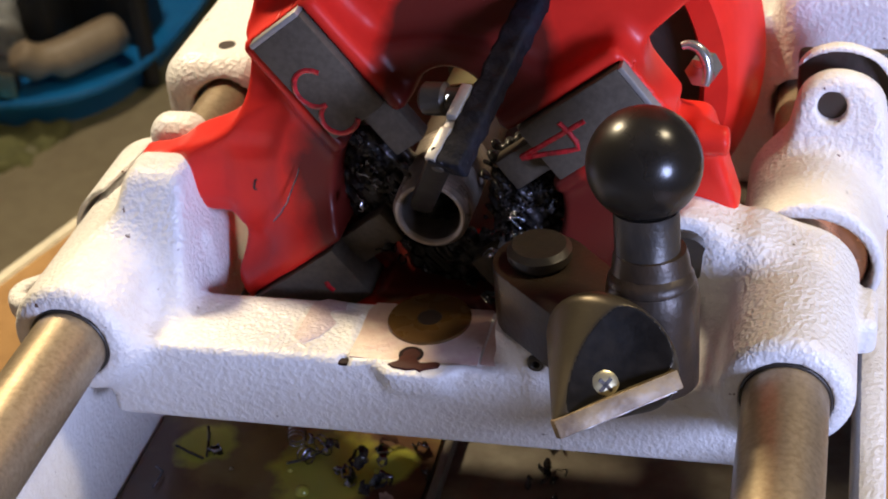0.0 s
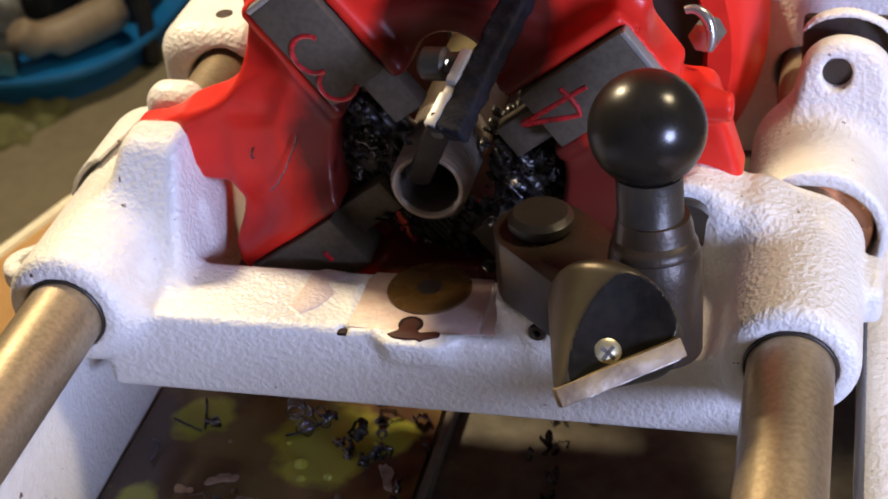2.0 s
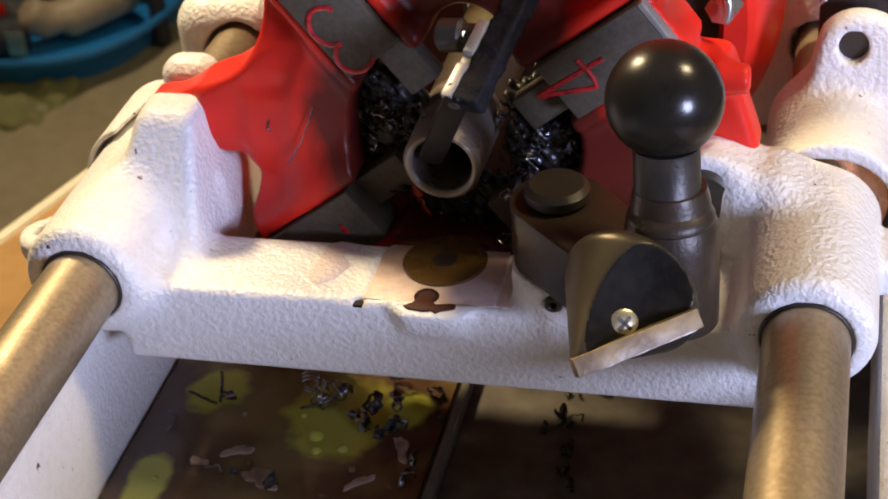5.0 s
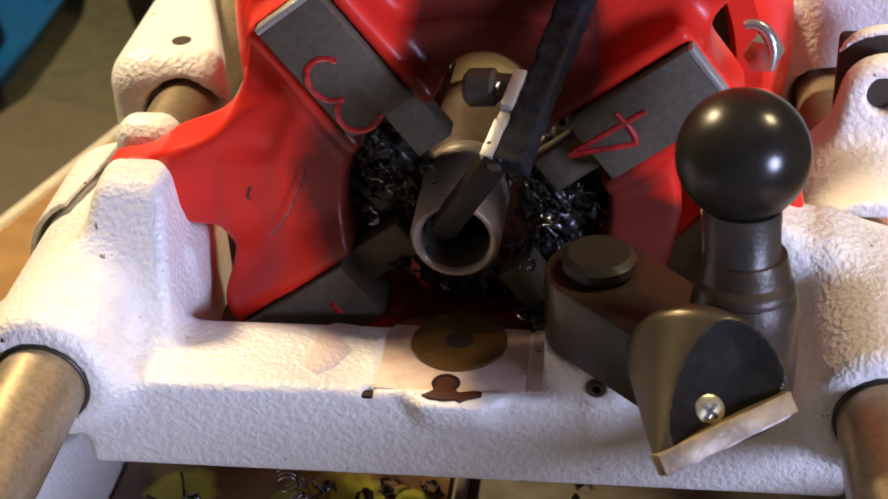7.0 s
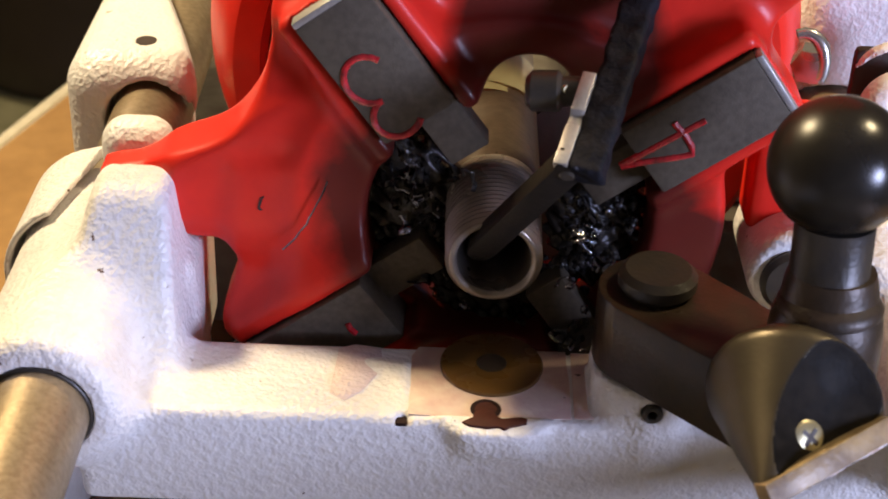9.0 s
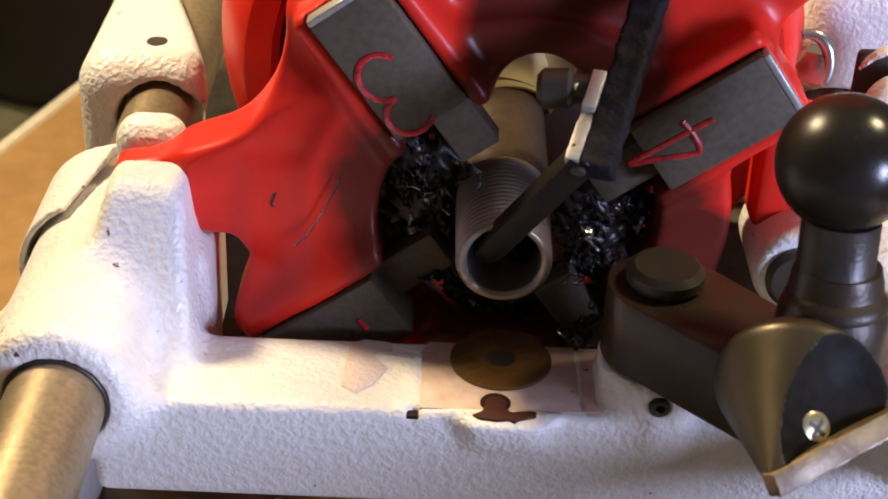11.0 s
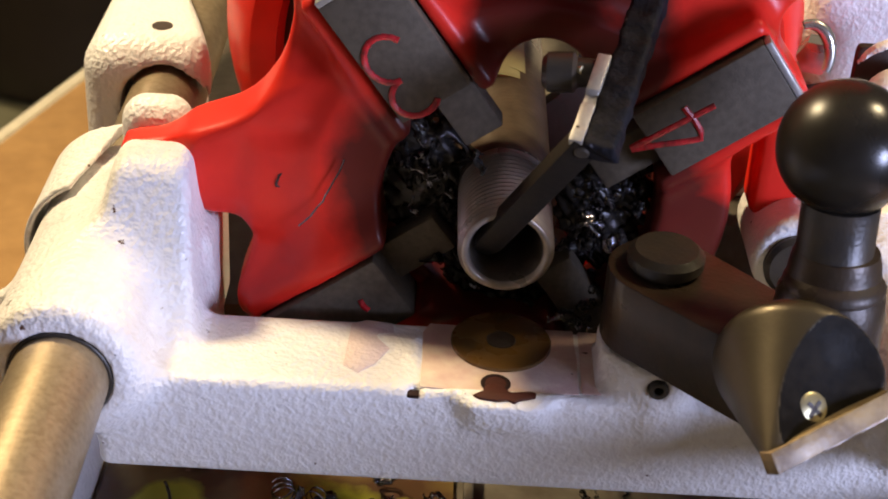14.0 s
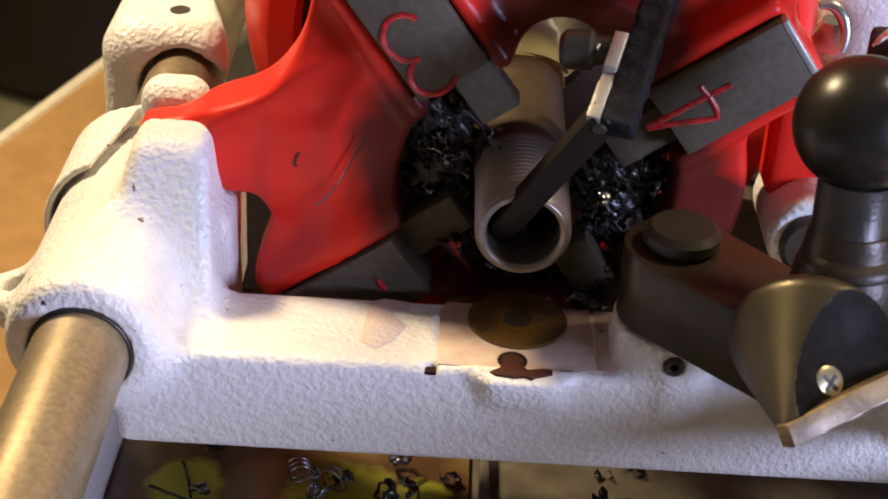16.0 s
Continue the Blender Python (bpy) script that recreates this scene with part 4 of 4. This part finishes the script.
def clump(cx, cz, rx, rz, seed):
    """A matted lump of black cuttings under the loose ones."""

    def f(p):
        q = p - np.array((cx, 35, cz), p.dtype)
        d = np.sqrt((q[..., 0] / rx) ** 2 + (q[..., 1] / 4) ** 2 + (q[..., 2] / rz) ** 2) - 1
        n = np.sin(q[..., 0] * 0.6 + seed + 2 * np.sin(q[..., 2] * 0.4)) * np.sin(q[..., 2] * 0.7 + 1.6 * np.sin(q[..., 0] * 0.45 + seed)) + 0.5 * np.sin(q[..., 0] * 1.3 + q[..., 2] * 1.1)
        return d * 4 - 0.8 * n

    return tagged(part("swarf_clump", cast_mesh(f, (cx - rx - 3, 26, cz - rz - 3), (cx + rx + 3, 42, cz + rz + 3), 0.7), BLACKCHIP, None, base=(cx, 35, cz)), "matted black oily swarf packed between the dies", "swarf", kind="stuff")


clump(27, 27, 14, 24, 0.4)
clump(-22, 28, 14, 24, 2.1)
clump(3, 2, 22, 10, 3.3)
swarf()
FALLING = chip("bright", (22, 9, 16), 0.95, "loose chips")
HANGING = [chip("bright", (27, 18, 22), 1.0, "loose chips"), chip("bright", (30, 12, 24), 1.0, "loose chips"), chip("black", (-8, 12, 48), 0.9, "loose chips"), chip("bright", (-24, 14, 33), 1.0, "loose chips")]


def strand(points, r, mat, label):
    """A hair-thin curled cutting lying on the casting."""
    pts = [Vector(p) for p in points]
    fine = []
    for i in range(len(pts) - 1):
        for k in range(5):
            u = k / 5
            fine.append(pts[i].lerp(pts[i + 1], u) + Vector((0.4 * math.sin(i * 2.1 + u * 3), 0, 0.4 * math.cos(i * 1.7 + u * 3))))
    return tagged(part("metal_strand", wire(fine, r, 6), mat, None, base=points[0]), label, "metal chip", "loose strands")


strand([(-44, 19.5, 42), (-47, 19, 36), (-49, 19, 30), (-53, 19.5, 24), (-57, 20, 20)], 0.28, CHIP, "hair-thin bright strand on the red casting")
strand([(-60, 25, 36), (-62, 24, 34), (-62, 24, 31), (-60, 25, 29.5)], 0.35, BLACKCHIP, "dark curled strand on the red casting")
strand([(-52, 23.5, 11), (-52.8, 22.6, 10), (-52, 22.6, 8.8), (-51.2, 23.4, 9.4)], 0.4, SCREW, "small pale curl on the red casting")


def coil(x, y, z, r, turns, pitch, tilt, mat, label, group="chips in the tray"):
    """A springy spiral cutting."""
    n = int(turns * 14)
    pts = []
    for k in range(n + 1):
        a = 2 * math.pi * turns * k / n
        p = Vector((r * math.cos(a), pitch * turns * (k / n - 0.5), r * math.sin(a)))
        pts.append(Matrix.Rotation(tilt, 3, "Z") @ p + Vector((x, y, z + r)))
    return tagged(part("metal_coil", wire(pts, 0.26, 6), mat, None, base=(x, y, z)), label, "metal chip", group)


for x, y, r, turns, tilt in ((-60, 18, 3.4, 2.4, 0.3), (-54, 10, 2.8, 3.2, 1.1), (-49, 14, 4.0, 1.6, -0.5)):
    coil(x, y, -74, r, turns, 2.2, tilt, CHIP, "bright springy coil of steel in the oil")
for pts in (((-96, 22, -73.2), (-93, 13, -72.8), (-90, 5, -73.2)), ((-104, 10, -73.2), (-97, 7, -72.8), (-90, 5, -73.2)), ((-47, 18, -73.2), (-54, 10, -72.6), (-62, 6, -73.2)), ((-30, -4, -73.2), (-26, 3, -72.6), (-20, 6, -73.2))):
    strand(pts, 0.5, BLACKCHIP, "straight black sliver lying in the oil")
for pts in (((-107, -2, -73.0), (-104, -4, -72.4), (-103, -9, -72.4), (-104, -14, -73.0)), ((-84, -28, -73.0), (-80, -26, -72.4), (-76, -30, -73.0))):
    strand(pts, 0.4, CHIP, "bright curved sliver lying in the oil")


def oil_film():
    """Oil running over the pipe behind the dies, its pale colour painting lamplight there."""
    out = []
    for k, (a0, a1, y0, y1) in enumerate(((0.2, 2.3, 77, 112), (0.4, 1.7, 80, 104))):
        o = thing("oil_film", (PX, 78, AX[1] + 13), "cutting oil running over the pipe, coloured pale yellow for lamplight", "cutting oil", "running oil")
        bm = bmesh.new()
        grid = [[[bm.verts.new((PX + rr * math.cos(a), y + 1.5 * math.sin(3 * a + k), AX[1] + rr * math.sin(a))) for a in np.linspace(a0, a1, 16)] for y in np.linspace(y0, y1, 8)] for rr in (13.1, 13.8 + 0.3 * k)]
        for g in grid:
            for r0, r1 in zip(g, g[1:]):
                for j in range(15):
                    bm.faces.new((r0[j], r0[j + 1], r1[j + 1], r1[j]))
        for e0, e1 in ((grid[0][0], grid[1][0]), (grid[0][-1], grid[1][-1]), ([q[0] for q in grid[0]], [q[0] for q in grid[1]]), ([q[-1] for q in grid[0]], [q[-1] for q in grid[1]])):
            for j in range(len(e0) - 1):
                bm.faces.new((e0[j], e0[j + 1], e1[j + 1], e1[j]))
        part("film", bm, OILGLOW, o)
        out.append(o)
    return out


FILMS = oil_film()


# ---- things on the floor beyond the bench ----
def floor_things():
    t = thing("blue_tub", (-1290, 2020, -950), "shallow blue plastic tub on the floor", "tub")
    rim = bmesh.new()
    outer, inner = [], []
    n = 40
    pts = lambda rx, ry, z: [rim.verts.new((-1290 + rx * math.copysign(abs(math.cos(a)) ** 0.6, math.cos(a)), 2030 + ry * math.copysign(abs(math.sin(a)) ** 0.6, math.sin(a)), z)) for a in (2 * math.pi * k / n for k in range(n))]
    rings = [pts(250, 330, -949), pts(285, 370, -880), pts(300, 385, -876), pts(300, 385, -884), pts(272, 355, -890), pts(240, 320, -938)]
    for p, q in zip(rings, rings[1:]):
        for k in range(n):
            rim.faces.new((p[k], p[(k + 1) % n], q[(k + 1) % n], q[k]))
    rim.faces.new(rings[0][::-1]), rim.faces.new(rings[-1])
    part("shell", rim, BLUE, t)
    part("grip", block((-1330, 1640, -884), (-1250, 1662, -872), 4), BLUE, t, "moulded grip")
    g = thing("power_tool", (-1150, 1870, -938), "beige and black power tool lying in the tub", "power tool")

    def f(p):
        d = s_cyl(p, (-1200, 1835, -900), (-1100, 1940, -880), 36, 20)
        return s_join(d, s_cyl(p, (-1210, 1830, -905), (-1240, 1800, -860), 30, 12), 30)

    part("body", cast_mesh(f, (-1300, 1740, -945), (-1040, 2000, -815), 9), BEIGE, g)
    part("motor", rod((-1250, 1810, -905), (-1340, 1740, -900), 34, 6), BLACKRUBBER, g, "black motor end")
    part("handle", block((-1270, 1890, -938), (-1210, 1980, -700), 14), BLACKRUBBER, g, "black upright handle")
    part("badge", block((-1262, 1755, -925), (-1228, 1759, -880), 1), SCREW, g, "pale badge")
    c = thing("black_crate", (-1185, 2040, -938), "black upright crate standing in the tub", "crate")
    part("shell", block((-1280, 1985, -938), (-1090, 2090, -640), 10), BLACKRUBBER, c)
    part("post", rod((-1020, 1850, -938), (-1030, 1880, -560), 15, 3), BLACKRUBBER, c)
    s = thing("grey_tool_case", (-1320, 1900, -938), "grey and black worn tool case lying in the tub", "tool case")

    def case(p):
        d = s_box(p, (-1400, 1850, -942), (-1270, 1960, -840), 22)
        d = s_join(d, s_cyl(p, (-1300, 1850, -850), (-1300, 1950, -830), 26, 8), 20)
        return d + 5 * np.sin(p[..., 0] * 0.09) * np.sin(p[..., 1] * 0.11 + p[..., 2] * 0.07)

    part("shell", cast_mesh(case, (-1420, 1830, -950), (-1250, 1980, -790), 6), GREYTOOL, s)
    part("clasp", block((-1340, 1836, -900), (-1305, 1850, -870), 4), RED, s, "red clasp")
    f = thing("floor_board", (-900, 1500, -950), "brown flat board lying on the floor", "board")
    part("sheet", prism([(-1152, 1540), (-975, 1895), (-520, 1700), (-400, 900), (-1000, 700), (-1290, 1262)], -949, -938, "z", 2), CARDBOARD, f)
    p = thing("blue_drum", (-1050, 2560, -950), "blue plastic drum on the floor", "drum")
    part("shell", lathe((-1050, 2620, -950), (0, 0, 1), [(0, 190), (20, 200), (300, 200), (310, 206), (330, 206), (340, 200), (640, 200), (660, 180)], 48), BLUE, p)
    k = thing("brown_bin", (-640, 2160, -950), "dark brown round bin on the floor", "bin")
    part("shell", lathe((-640, 2160, -950), (0, 0, 1), [(0, 190), (25, 215), (90, 228), (520, 236), (540, 244), (552, 240)], 56), DARKBROWN, k)
    part("lid", lathe((-640, 2160, -398), (0, 0, 1), [(0, 238), (14, 236), (26, 200), (30, 40)], 56), DARKBROWN, k, "dark brown lid")
    w = thing("cleaning_rag", (-1240, 1640, -950), "crumpled olive rag on the floor", "rag")

    def rag(p):
        d = s_box(p, (-1420, 1560, -960), (-1110, 1720, -938), 10)
        return d + 9 * np.sin(p[..., 0] * 0.045) * np.sin(p[..., 1] * 0.06 + 1) + 5 * np.sin(p[..., 0] * 0.11 + p[..., 1] * 0.09)

    part("cloth", cast_mesh(rag, (-1440, 1540, -950), (-1090, 1740, -915), 7), OLIVE, w)


floor_things()


def motions():
    rows = []
    for k in range(65):
        t = k * 0.25
        y = 14.5 - 19.5 * t / 16.0
        rows.append((t, Matrix.Translation(W((PX, y, AX[1]))) @ Matrix.Rotation(-radians(11.9 * 360 / 16 * t), 4, "Y")))
    walk(PIPE_OB, rows)
    piv = W((14, -19, 71))
    frows = []
    for k in range(33):
        t = k * 0.5
        y = 14.5 - 19.5 * t / 16.0
        down = Vector((-21, y + 8 + 19, -45)).normalized()
        q = Vector((0, 0, -1)).rotation_difference(down)
        frows.append((t, Matrix.Translation(piv) @ q.to_matrix().to_4x4()))
    walk(FINGER, frows)
    # a cutting that drops from the dies onto the crossbar
    rest = FALLING.matrix_world.to_3x3().normalized().to_4x4()
    a, c = W((18, 12, 19)), W((14.5, 8, 4.0))
    walk(FALLING, [(0, Matrix.Translation(a) @ rest), (12.6, Matrix.Translation(a) @ rest), (12.9, Matrix.Translation((a + c) / 2) @ rest @ pose(0, 0, 0, 30)), (13.1, Matrix.Translation(c) @ rest @ pose(0, 0, 0, 55)), (16, Matrix.Translation(c) @ rest @ pose(0, 0, 0, 58, 8))])
    rng = random.Random(8)
    for ob in HANGING:
        m0 = ob.matrix_world.to_3x3().normalized().to_4x4()
        p0 = ob.matrix_world.translation.copy()
        out = []
        for k in range(33):
            t = k * 0.5
            d = Vector((rng.uniform(-0.7, 0.7), rng.uniform(-0.7, 0.7), rng.uniform(-0.9, 0.9))) * U
            out.append((t, Matrix.Translation(p0 + d) @ m0 @ pose(0, 0, 0, 12 * t + rng.uniform(-12, 12), rng.uniform(-14, 14), 0)))
        walk(ob, out)
    for i, ob in enumerate(FILMS):
        p0 = ob.location.copy()
        out = []
        for k in range(81):
            t = k * 0.2
            out.append((t, Matrix.Translation(p0 + Vector((rng.uniform(-0.5, 0.5), rng.uniform(-1.6, 1.6), rng.uniform(-0.9, 0.25))) * U) @ pose(0, 0, 0, 0, rng.uniform(-9, 9), 0)))
        walk(ob, out)


motions()
